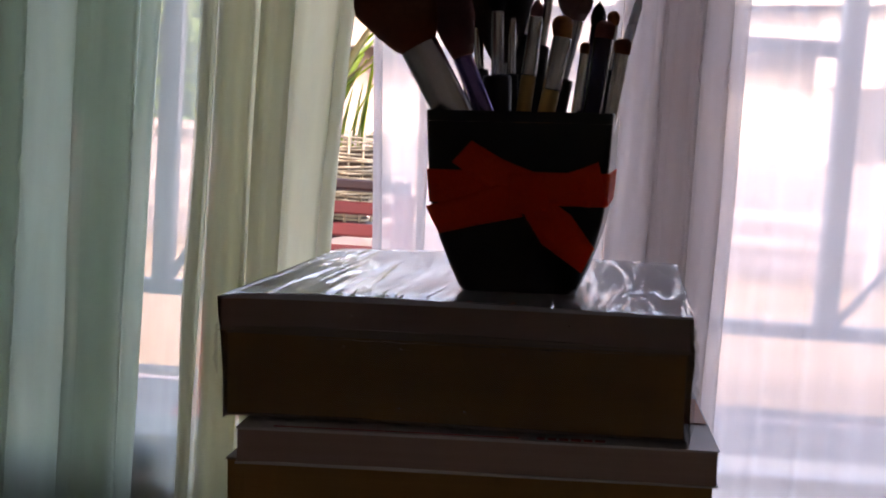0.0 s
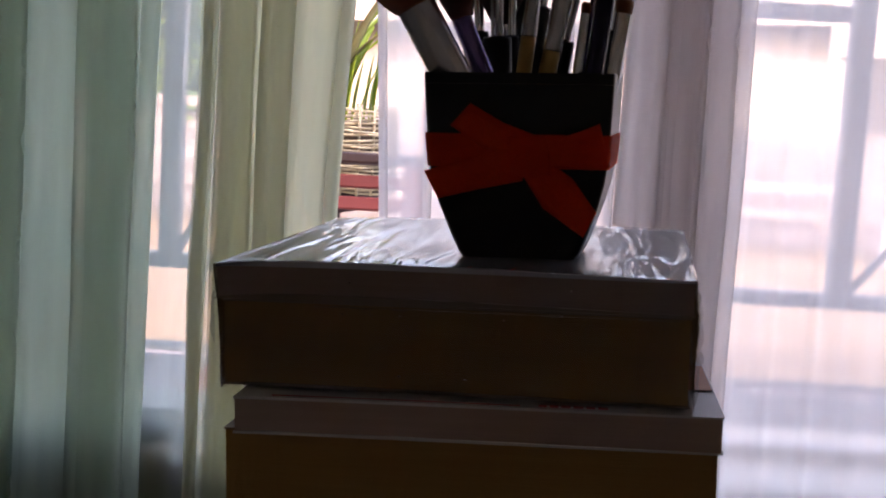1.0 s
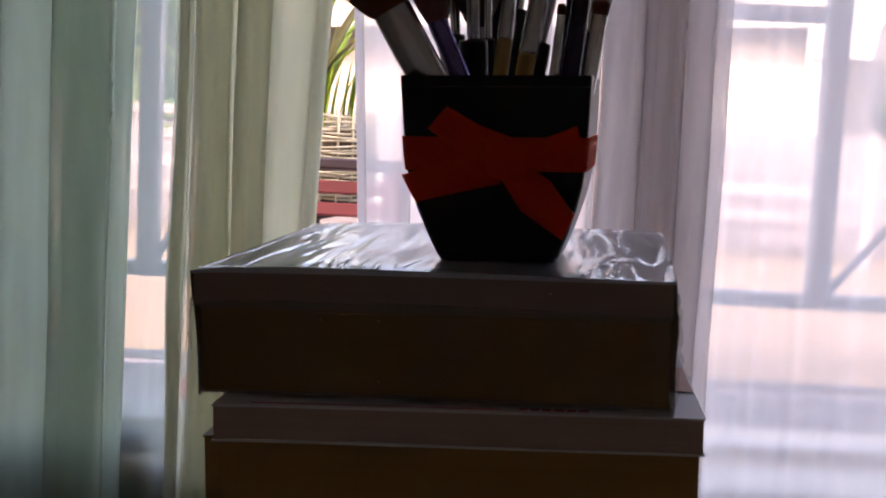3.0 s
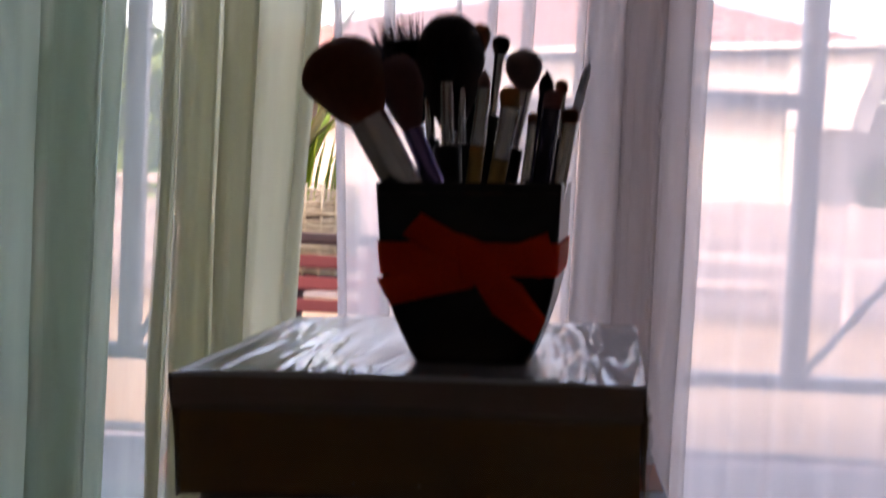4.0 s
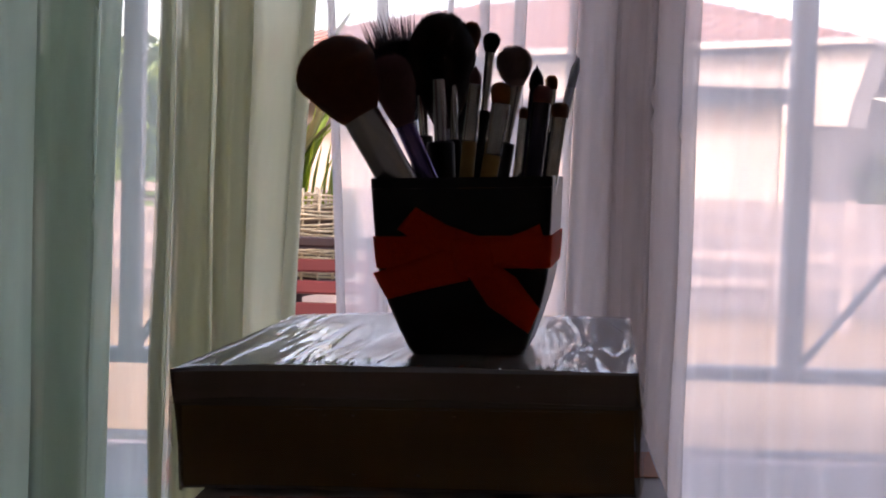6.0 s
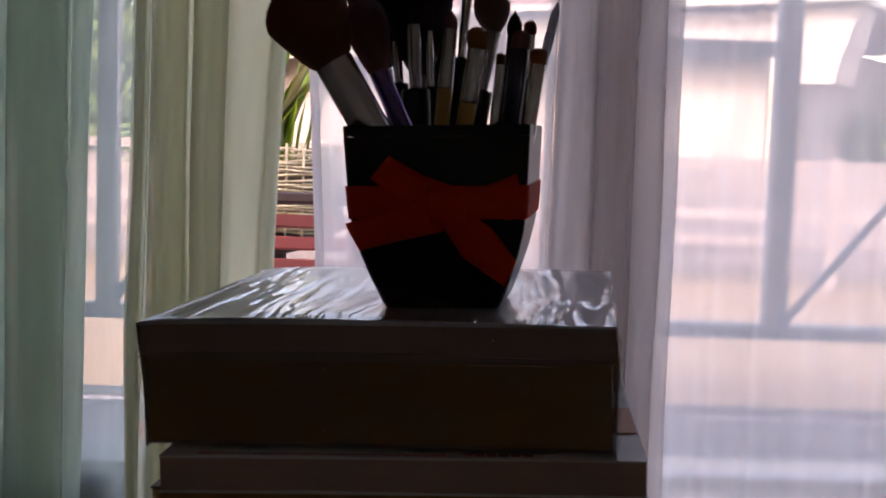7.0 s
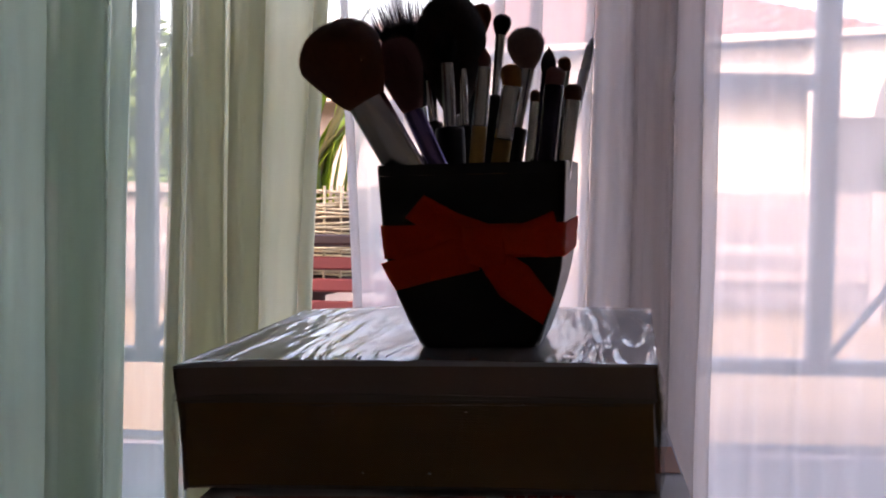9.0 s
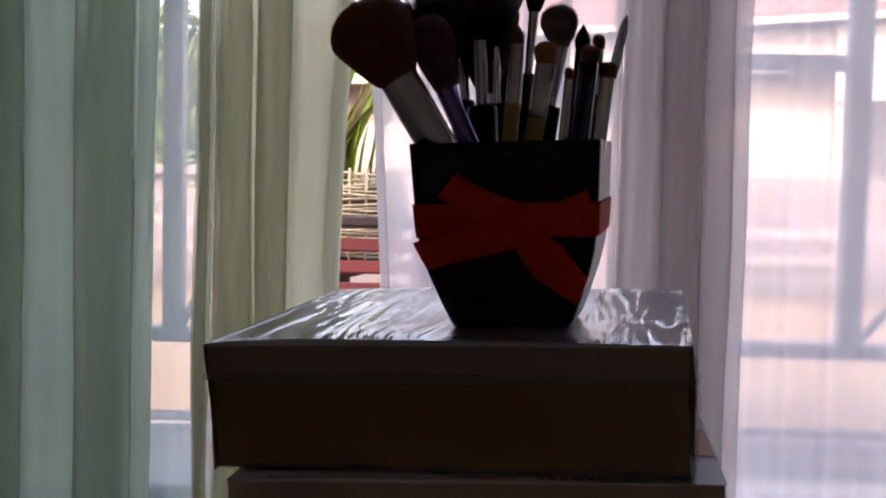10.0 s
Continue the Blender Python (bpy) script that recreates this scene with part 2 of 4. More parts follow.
def axis_pose(a, b):
    """Pose at a whose z points to b."""
    d = Vector(b) - Vector(a)
    return Matrix.Translation(a) @ d.to_track_quat("Z", "Y").to_matrix().to_4x4()


# ---- the room ----
def slab(name, x0, x1, y0, y1, z0, z1, mat, label, cat):
    return tagged(part(name, box(x0, x1, y0, y1, z0, z1), mat), label, cat, kind="structure")


WX0, WX1, WZ0, WZ1, WY0, WY1 = -0.47, 0.85, 0.626, 2.15, 1.085, 1.29
slab("floor", -1.6, 1.6, -1.5, 1.29, -0.10, 0.0, M_FLOOR, "brown tiled room floor", "floor")
slab("ceiling", -1.6, 1.6, -1.5, 1.29, 2.6, 3.0, M_CEIL, "plain white painted ceiling", "ceiling")
slab("wall_south", -1.6, 1.6, -1.65, -1.5, 0, 3.0, M_WALL, "plain plastered wall of the room", "wall")
slab("wall_west", -1.75, -1.6, -1.65, 1.29, 0, 3.0, M_WALL, "plain plastered side wall", "wall")
slab("wall_east", 1.6, 1.75, -1.65, 1.29, 0, 3.0, M_WALL, "plain plastered side wall", "wall")
wall = box(-1.6, WX0, WY0, WY1, 0, 2.6)
for a in ((WX1, 1.6, WY0, WY1, 0, 2.6), (WX0, WX1, WY0, WY1, 0, WZ0 - 0.03), (WX0, WX1, WY0, WY1, WZ1, 2.6)):
    box(*a, bm=wall)
tagged(part("wall_north", wall, M_WALL), "plastered wall with a wide window opening", "wall", kind="structure")
sill = tagged(part("window_sill", box(WX0 + 0.002, WX1 - 0.002, WY0 - 0.012, WY1 + 0.04, WZ0 - 0.028, WZ0, 0.006), M_SILL), "tan painted window sill board", "sill", kind="structure")

# window with its painted steel grille
window = tagged(empty("window_1", pose(0, 1.2, WZ0)), "open window with dark painted steel frame and braces", "window", kind="structure")


def wbar(name, x0, x1, z0, z1, d=0.012):
    return part(name, box(x0, x1, -d, d, z0 - WZ0, z1 - WZ0, 0.0015, 1), M_BAR, window)


wbar("lower_rail", WX0, WX1, 0.787, 0.802)
wbar("post", 0.354, 0.376, 0.802, WZ1)
wbar("post", -0.340, -0.320, 0.802, WZ1)
wbar("mullion", 0.147, 0.155, 0.802, WZ1, 0.009)
wbar("transom", 0.155, 0.354, 1.078, 1.094, 0.009)
wbar("frame_side", WX0, WX0 + 0.03, WZ0, WZ1)
wbar("frame_side", WX1 - 0.03, WX1, WZ0, WZ1)
wbar("frame_foot", WX0 + 0.03, WX1 - 0.03, WZ0, WZ0 + 0.014)
wbar("frame_head", WX0 + 0.03, WX1 - 0.03, WZ1 - 0.04, WZ1)


def brace(x0, z0, x1, z1, r=0.0045):
    a, b = Vector((x0, 0.004, z0 - WZ0)), Vector((x1, 0.004, z1 - WZ0))
    part("brace", lathe([(r, 0), (r, (b - a).length)], 10), M_BAR, window, m=axis_pose(a, b), smooth=True)


brace(0.376, 0.802, 0.480, 0.930)
brace(-0.324, 0.802, -0.285, 0.872)


# box added on the sill, behind the green curtain, to darken the lower left
M_TEAL = material("dark_teal_plastic", (0.05, 0.10, 0.09), 0.5, scale=20, bump=0.1)
crate = tagged(empty("sill_darkening_box", pose(-0.366, 1.136, WZ0)), "low dark teal lidded box added to darken the left of the window sill", "box")
part("tub", box(-0.094, 0.094, -0.040, 0.040, 0, 0.024, 0.004, 2), M_TEAL, crate)
part("lid", box(-0.098, 0.098, -0.044, 0.044, 0.0243, 0.036, 0.003, 2), M_TEAL, crate)

# ---- curtains ----
def curtain_run(spec):
    """Plan of a hanging cloth. spec: (x to reach, layers, depth of the folds), left to right. Layers above one are folds laid over each other."""
    pts, x = [], spec[0]
    y = 0.0
    for x1, layers, depth in spec[1:]:
        w = x1 - x
        if layers == 1:
            n = max(3, int(w / 0.006))
            for i in range(n):
                u = i / n
                pts.append((x + w * u, y + depth * math.sin(u * math.pi * 2 * max(1, round(w / 0.045)))))
        else:
            for k in range(layers):
                n = max(4, int(w / 0.005))
                for i in range(n):
                    u = i / n
                    s = u if k % 2 == 0 else 1 - u
                    pts.append((x + w * s, y + depth * (k / layers - 0.5) * 2 + depth * 0.25 * math.sin(s * 9 + k * 2.1)))
        x = x1
    pts.append((x, y))
    return pts


def curtain(name, spec, y, z0, z1, mat, shear, seed, label):
    plan = curtain_run(spec)
    bm = bmesh.new()
    nz = 90
    rows = []
    for j in range(nz + 1):
        z = z0 + (z1 - z0) * j / nz
        row = []
        for i, (px, py) in enumerate(plan):
            v = Vector((px * 9, z * 1.6, seed + py * 25))
            dx = 0.007 * noise.noise(v) + 0.003 * noise.noise(v * 3.1)
            dy = 0.010 * noise.noise(v + Vector((7, 3, 1))) + 0.003 * noise.noise(v * 4)
            dy += 0.004 * abs(noise.noise(Vector((px * 22 + z * 9, z * 7 - px * 6, seed * 2.7))))
            row.append(bm.verts.new((px + dx + shear(px, z), y + py + dy, z)))
        rows.append(row)
    for a, b in zip(rows, rows[1:]):
        for i in range(len(plan) - 1):
            bm.faces.new((a[i], a[i + 1], b[i + 1], b[i]))
    top = tagged(part(name, bm, mat, smooth=True), label, "curtain", "window curtains")
    return top


def hang_side(x, z):
    return (z - 0.95) * 0.014


def hang_middle(x, z):
    return (z - 0.95) * (0.004 + max(0.0, (x + 0.215) * 0.55))


def hang_white(x, z):
    return (z - 0.95) * (0.004 - 0.05 * max(0.0, min(1.0, (0.0 - x) / 0.10)))


SIDE = [-0.86, (-0.80, 3, 0.012), (-0.74, 1, 0.012), (-0.66, 3, 0.02), (-0.60, 1, 0.01), (-0.52, 5, 0.02), (-0.47, 3, 0.012), (-0.425, 5, 0.016), (-0.376, 3, 0.012), (-0.322, 5, 0.016), (-0.306, 3, 0.004)]
MIDDLE = [-0.268, (-0.256, 5, 0.010), (-0.249, 1, 0.002), (-0.217, 5, 0.012), (-0.2125, 1, 0.002), (-0.184, 5, 0.014), (-0.146, 3, 0.010), (-0.134, 5, 0.006)]
RIGHT = [-0.104, (-0.096, 3, 0.003), (-0.0645, 1, 0.004), (-0.0555, 3, 0.004), (-0.0065, 1, 0.004), (-0.0020, 3, 0.003), (0.0215, 1, 0.003), (0.0295, 3, 0.004), (0.056, 1, 0.003), (0.067, 3, 0.004),
         (0.104, 1, 0.004), (0.112, 3, 0.008), (0.146, 5, 0.018), (0.182, 7, 0.018), (0.208, 5, 0.012), (0.222, 3, 0.008), (0.335, 1, 0.006), (0.40, 1, 0.006), (0.47, 1, 0.006), (0.56, 5, 0.018), (0.66, 1, 0.01), (0.74, 5, 0.02), (0.84, 3, 0.02), (0.90, 5, 0.015)]
curtain("curtain", SIDE, 1.042, 0.03, 2.28, M_GREEN, hang_side, 3.0, "pale blue-green sheer side curtain hanging in loose folds")
curtain("curtain", MIDDLE, 1.042, 0.03, 2.28, M_SAGE, hang_middle, 3.0, "sage green sheer curtain gathered into narrow folds")
curtain("curtain", [-0.316, (-0.256, 1, 0.004)], 1.064, 0.03, 2.28, M_OPEN, hang_side, 5.0, "thin open-weave net curtain hanging between two folds")
curtain("curtain", RIGHT, 1.02, 0.03, 2.28, M_WHITE, hang_white, 9.0, "white sheer curtain with narrow pleats, lightly see-through")
rod = tagged(empty("curtain_rod", pose(0, 1.04, 2.29)), "slim dark metal curtain rod above the window", "curtain rod")
part("rod", lathe([(0.011, -0.98), (0.011, 0.98)], 14), M_BAR, rod, smooth=True, m=pose(0, 0, 0, 0, 90, 0))
for bx in (-0.93, 0.93):
    part("bracket", box(bx - 0.01, bx + 0.01, -0.012, 0.054, -0.012, 0.012, 0.002), M_BAR, rod)
    part("finial", lathe([(0.004, 0), (0.018, 0.012), (0.02, 0.024), (0.008, 0.04)], 14), M_BAR, rod, smooth=True, m=pose(0.98 if bx > 0 else -0.98, 0, 0, 0, 90 if bx > 0 else -90, 0))

# ---- the stack: support, books, pot ----
ZT, TILT = 0.9015, -2.5
STACK = pose(0.0, 0.0, ZT, 0, TILT, 0)


def on_stack(x, y, z, yaw=0.0):
    return STACK @ pose(x, y, z, 0, 0, yaw)


def book(w, d, h, pages, cover, m, label, back=None, bow=0.0, cov=0.0008, seed=0):
    """A thick paperback, centre of its underside at the pose; covers over a page block, spine behind."""
    ob = tagged(empty("book", m), label, "book", "stacked books")

    def bent(x0, x1, y0, y1, z0, z1, uneven=0.0):
        bm = bmesh.new()
        nx, ny = 28, 6
        grid = []
        for z, s in ((z0, 0), (z1, 1)):
            g = []
            for i in range(nx + 1):
                col = []
                for j in range(ny + 1):
                    x, y = x0 + (x1 - x0) * i / nx, y0 + (y1 - y0) * j / ny
                    u = x / w + 0.5
                    lift = bow * math.sin(math.pi * min(1, max(0, u)) ** 0.55) * (1.0 if s else 0.35)
                    edge = uneven * noise.noise(Vector((x * 40, s * 3.1 + seed, 0.2)))
                    col.append(bm.verts.new((x, y + (edge if j == 0 else 0), z + lift)))
                g.append(col)
            grid.append(g)
        lo, hi = grid
        for i in range(nx):
            for j in range(ny):
                bm.faces.new((lo[i][j], lo[i][j + 1], lo[i + 1][j + 1], lo[i + 1][j]))
                bm.faces.new((hi[i][j], hi[i + 1][j], hi[i + 1][j + 1], hi[i][j + 1]))
            bm.faces.new((lo[i][0], lo[i + 1][0], hi[i + 1][0], hi[i][0]))
            bm.faces.new((lo[i][ny], hi[i][ny], hi[i + 1][ny], lo[i + 1][ny]))
        for j in range(ny):
            bm.faces.new((lo[0][j], hi[0][j], hi[0][j + 1], lo[0][j + 1]))
            bm.faces.new((lo[nx][j], lo[nx][j + 1], hi[nx][j + 1], hi[nx][j]))
        return bm

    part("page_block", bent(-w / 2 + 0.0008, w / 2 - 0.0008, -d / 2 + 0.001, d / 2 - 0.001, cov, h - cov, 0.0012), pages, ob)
    part("front_cover", bent(-w / 2, w / 2, -d / 2, d / 2, h - cov, h), cover, ob)
    part("back_cover", bent(-w / 2, w / 2, -d / 2, d / 2, 0, cov), back or cover, ob)
    part("spine", box(-w / 2, w / 2, d / 2 - 0.001, d / 2, cov, h - cov), cover, ob)
    return ob


YAW = -7.3
BX, BY = -0.0063, 0.5615   # centre of the wrapped books


def at_book(dx, dy, z, yaw=YAW):
    c, s = math.cos(radians(YAW)), math.sin(radians(YAW))
    return on_stack(BX + dx * c - dy * s, BY + dx * s + dy * c, z, yaw)


BW, BD = 0.2130, 0.219
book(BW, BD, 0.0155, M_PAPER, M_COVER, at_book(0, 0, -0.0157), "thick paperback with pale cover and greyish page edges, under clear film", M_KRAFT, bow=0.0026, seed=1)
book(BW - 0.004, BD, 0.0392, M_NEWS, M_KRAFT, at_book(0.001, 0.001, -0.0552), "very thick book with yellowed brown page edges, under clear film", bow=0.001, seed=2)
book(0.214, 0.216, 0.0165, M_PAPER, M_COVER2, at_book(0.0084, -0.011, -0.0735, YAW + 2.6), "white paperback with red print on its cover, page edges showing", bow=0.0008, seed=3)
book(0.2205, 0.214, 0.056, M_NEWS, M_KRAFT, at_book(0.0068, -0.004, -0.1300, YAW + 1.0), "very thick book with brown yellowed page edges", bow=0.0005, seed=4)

# clear film round the two upper books
wrap = bmesh.new()
nx, ny = 60, 60
W2, D2 = BW / 2 + 0.0005, BD / 2 + 0.0006
film_grid = []
for i in range(nx + 1):
    col = []
    for j in range(ny + 1):
        x, y = -W2 + 2 * W2 * i / nx, -D2 + 2 * D2 * j / ny
        u = x / BW + 0.5
        lift = 0.0026 * math.sin(math.pi * min(1, max(0, u)) ** 0.55)
        rim = min(W2 - abs(x), D2 - abs(y))
        soft = -0.0009 * math.exp(-rim / 0.0020)
        crease = 0.0008 * abs(noise.noise(Vector((x * 26 + y * 14, y * 9 - x * 8, 1.3)))) + 0.0003 * abs(noise.noise(Vector((x * 90 + y * 50, y * 30 - x * 20, 4.0))))
        col.append(wrap.verts.new((x, y, 0.0010 + lift + soft + crease)))
    film_grid.append(col)
for i in range(nx):
    for j in range(ny):
        wrap.faces.new((film_grid[i][j], film_grid[i + 1][j], film_grid[i + 1][j + 1], film_grid[i][j + 1]))
border = [film_grid[i][0] for i in range(nx)] + [film_grid[nx][j] for j in range(ny)] + [film_grid[i][ny] for i in range(nx, 0, -1)] + [film_grid[0][j] for j in range(ny, 0, -1)]
top_film = wrap
wrap = bmesh.new()
border = [wrap.verts.new(v.co) for v in border]
prev = border
for k in range(1, 9):
    z = -0.0562 * k / 8
    ring = []
    for v in border:
        nrm = Vector((v.co.x / W2, v.co.y / D2, 0))
        pinch = 0.0005 * noise.noise(Vector((v.co.x * 45, v.co.y * 45, z * 60))) + 0.0002
        side = Vector((math.copysign(1, v.co.x) if abs(nrm.x) > 0.98 else 0, math.copysign(1, v.co.y) if abs(nrm.y) > 0.98 else 0, 0))
        flare = 0.0022 * (v.co.x > 0) * (abs(nrm.x) > 0.98) * max(0, noise.noise(Vector((v.co.y * 20, z * 80, 2.0))))
        tuck = 0.0030 * min(1.0, k / 4) if v.co.x < 0 else 0.0
        ring.append(wrap.verts.new((v.co.x + side.x * (pinch + flare) + tuck * max(0.0, -v.co.x / W2), v.co.y + side.y * pinch, z)))
    n = len(ring)
    for i in range(n):
        wrap.faces.new((prev[i], prev[(i + 1) % n], ring[(i + 1) % n], ring[i]))
    prev = ring
film_ob = tagged(empty("plastic_wrap", at_book(0, 0, 0.0)), "crinkled clear shrink film wrapped round two books", "plastic wrap")
part("top_film", top_film, M_FILM, film_ob, smooth=True)
part("side_film", wrap, M_FILM_SIDE, film_ob, smooth=True)
# welded seam, crumpled bits and loose corners of the film
rw = random.Random(31)


def crumple(x0, x1, y, z, h, seed, along="x"):
    bm = bmesh.new()
    n = max(6, int((x1 - x0) / 0.0025))
    rows = []
    for i in range(n + 1):
        a = x0 + (x1 - x0) * i / n
        row = []
        for k in range(4):
            out = 0.0011 * abs(noise.noise(Vector((a * 300, k * 1.7, seed)))) + 0.0002
            zz = z + h * (k / 3 - 0.5) + 0.0006 * noise.noise(Vector((a * 120, seed, k * 0.3)))
            row.append(bm.verts.new((a, y - out, zz) if along == "x" else (y + out, a, zz)))
        rows.append(row)
    for p, q in zip(rows, rows[1:]):
        for k in range(3):
            bm.faces.new((p[k], q[k], q[k + 1], p[k + 1]))
    return part("film_fold", bm, M_FILM_FOLD, film_ob)


crumple(-0.060, 0.104, -D2 - 0.0006, -0.0170, 0.0007, 3.0)
crumple(-0.100, 0.100, W2 + 0.0012, -0.0185, 0.0030, 5.0, "y")
crumple(-0.105, 0.060, -W2 + 0.0004, -0.0190, 0.0030, 6.0, "y")


def fringe(x, y, z0, z1, out, seed):
    """A crinkled flap of loose film standing out from an upright edge of the wrapped books."""
    bm = bmesh.new()
    n, rows = 26, []
    for i in range(n + 1):
        u = i / n
        z = z0 + (z1 - z0) * u
        reach = out * (0.35 + 0.9 * abs(noise.noise(Vector((u * 7, seed, 0.5))))) * math.sin(math.pi * min(1, max(0.02, u))) ** 0.4
        rows.append([bm.verts.new((x + reach * k / 3, y + 0.0014 * noise.noise(Vector((u * 15, k, seed))), z + 0.0008 * noise.noise(Vector((u * 11, k * 2, seed + 4))))) for k in range(4)])
    for p, q in zip(rows, rows[1:]):
        for k in range(3):
            bm.faces.new((p[k], q[k], q[k + 1], p[k + 1]))
    return part("film_fringe", bm, M_FILM_FOLD, film_ob)


fringe(W2 + 0.0004, -D2 + 0.002, -0.054, -0.004, 0.0040, 2.0)
fringe(W2 + 0.0004, -D2 + 0.030, -0.050, -0.002, 0.0034, 5.0)
fringe(-W2 - 0.0002, -D2 + 0.002, -0.036, -0.012, -0.0036, 8.0)
fringe(-W2 - 0.0002, -D2 + 0.016, -0.046, -0.010, -0.0044, 11.0)
# tiny chrome blobs stand in for glints on the crinkled front film
for k in range(11):
    bm = bmesh.new()
    bmesh.ops.create_icosphere(bm, subdivisions=1, radius=rw.uniform(0.00035, 0.0008), matrix=Matrix.Diagonal((1.6, 0.6, 0.8, 1)))
    part("film_glint", bm, M_CHROME, film_ob, m=pose(rw.uniform(-0.05, 0.09), -D2 - 0.0006, rw.choice((-0.006, -0.017, -0.019, -0.020, -0.047))))

# print on the white book's cover
prn = tagged(empty("cover_print", at_book(0.0084, -0.011, -0.0565, YAW + 2.6)), "red and orange print along the white book cover", "print")
part("orange_corner", box(0.094, 0.106, -0.060, -0.005, 0, 0.0004), M_ORANGE, prn)
rp = random.Random(5)
part("red_stripe", box(-0.090, 0.020, -0.1050, -0.1040, 0, 0.0005), M_REDPRINT, prn)
px = 0.028
while px < 0.058:
    w = rp.uniform(0.002, 0.0045)
    part("print_bar", box(px, px + w, -0.1045, -0.1020, 0, 0.0004), M_REDPRINT, prn)
    px += w + 0.0012

# low board with a scalloped top below the window
board = bmesh.new()
outline = []
for i in range(61):
    x = 0.235 + 0.60 * i / 60
    outline.append((x, 0.612 - 0.016 * abs(math.sin((x - 0.245) * math.pi / 0.062)) ** 0.5 * (x > 0.245)))
lo = [(board.verts.new((x, 1.048, z)), board.verts.new((x, 1.048, 0.0))) for x, z in outline]
hi = [(board.verts.new((x, 1.064, z)), board.verts.new((x, 1.064, 0.0))) for x, z in outline]
for a, b, c, d in zip(lo, lo[1:], hi, hi[1:]):
    for q in ((a[0], a[1], b[1], b[0]), (c[0], d[0], d[1], c[1]), (a[0], b[0], d[0], c[0]), (a[1], c[1], d[1], b[1])):
        board.faces.new(q)
board.faces.new((lo[0][0], hi[0][0], hi[0][1], lo[0][1]))
board.faces.new((lo[-1][0], lo[-1][1], hi[-1][1], hi[-1][0]))
tagged(part("headboard", board, M_KRAFT), "brown board with scalloped top standing below the window", "headboard")

# a stool under the stack
stool = tagged(empty("stool", pose(BX, BY, 0.0, 0, 0, YAW)), "small dark wooden stool carrying the book stack", "stool")
part("seat", box(-0.104, 0.104, -0.104, 0.104, -0.022, 0.0, 0.005), M_DARKWOOD, stool, m=pose(0, 0, 0.7705, 0, TILT, 0))
for sx in (-1, 1):
    for sy in (-1, 1):
        part("leg", box(-0.015, 0.015, -0.015, 0.015, 0, 0.745 - sx * -0.0042, 0.003), M_DARKWOOD, stool, m=pose(sx * 0.085, sy * 0.085, 0))
    part("stretcher", box(-0.008, 0.008, -0.07, 0.07, 0.2, 0.23, 0.002), M_DARKWOOD, stool, m=pose(sx * 0.085, 0, 0))

# ---- brush pot ----
POT_YAW = -8.5
PX, PY = 0.0148, 0.5085
POT = on_stack(PX, PY, 0.0028, POT_YAW)


def square_ring(bm, h, z, rad, n=5):
    out = []
    for cx, cy, a0 in ((1, 1, 0), (-1, 1, 90), (-1, -1, 180), (1, -1, 270)):
        for i in range(n + 1):
            a = radians(a0 + 90 * i / n)
            out.append(bm.verts.new((cx * (h - rad) + rad * math.cos(a), cy * (h - rad) + rad * math.sin(a), z)))
    return out


PROFILE = [(0.0250, 0.0, 0.005), (0.0268, 0.0006, 0.005), (0.0282, 0.003, 0.0045), (0.0322, 0.0135, 0.004), (0.0362, 0.0255, 0.0035), (0.0388, 0.0355, 0.003), (0.0402, 0.045, 0.003), (0.0415, 0.065, 0.003), (0.0424, 0.0838, 0.003), (0.0422, 0.0845, 0.003)]
pot = bmesh.new()
rings = [square_ring(pot, h, z, r) for h, z, r in PROFILE[:-2]] + [square_ring(pot, h, z, r) for h, z, r in ((0.0422, 0.0795, 0.003), (0.0397, 0.0795, 0.0015))] + [square_ring(pot, h - 0.0025, z, max(0.0015, r - 0.0018)) for h, z, r in PROFILE[-3:2:-1]] + [square_ring(pot, 0.0255, 0.003, 0.003)]
for a, b in zip(rings, rings[1:]):
    for i in range(len(a)):
        pot.faces.new((a[i], a[(i + 1) % len(a)], b[(i + 1) % len(a)], b[i]))
pot.faces.new(rings[0])
pot.faces.new(rings[-1])
pot_ob = tagged(empty("brush_pot", POT), "glossy black square tapered plastic pot on wrapped books", "pot")
part("body", pot, M_POT, pot_ob)
lip = bmesh.new()
lr = [square_ring(lip, h, z, q) for h, z, q in ((0.0422, 0.0796, 0.003), (0.04222, 0.0800, 0.003), (0.0424, 0.0838, 0.003), (0.0421, 0.0845, 0.003), (0.0400, 0.0845, 0.002), (0.0396, 0.0838, 0.0015), (0.0396, 0.0796, 0.0015))]
lr.append(lr[0])
for a, b in zip(lr, lr[1:]):
    for i in range(len(a)):
        lip.faces.new((a[i], a[(i + 1) % len(a)], b[(i + 1) % len(a)], b[i]))
part("rim", lip, M_POT, pot_ob)


def pot_half(z):
    for (h0, z0, _), (h1, z1, _) in zip(PROFILE, PROFILE[1:]):
        if z0 <= z <= z1:
            return h0 + (h1 - h0) * (z - z0) / (z1 - z0)
    return PROFILE[-1][0]


# ribbon and bow round the pot
ribbon = tagged(empty("ribbon_bow", POT), "red satin ribbon tied in a flat bow round the pot", "ribbon")
band = bmesh.new()
rb = []
for z in (0.0425, 0.050, 0.0575):
    rb.append(square_ring(band, pot_half(z) + 0.0009, z, 0.0035))
for z in (0.0575, 0.0425):
    rb.append(square_ring(band, pot_half(z) + 0.0002, z, 0.003))
rb.append(rb[0])
for a, b in zip(rb, rb[1:]):
    for i in range(len(a)):
        band.faces.new((a[i], a[(i + 1) % len(a)], b[(i + 1) % len(a)], b[i]))
part("band", band, M_RIBBON, ribbon)


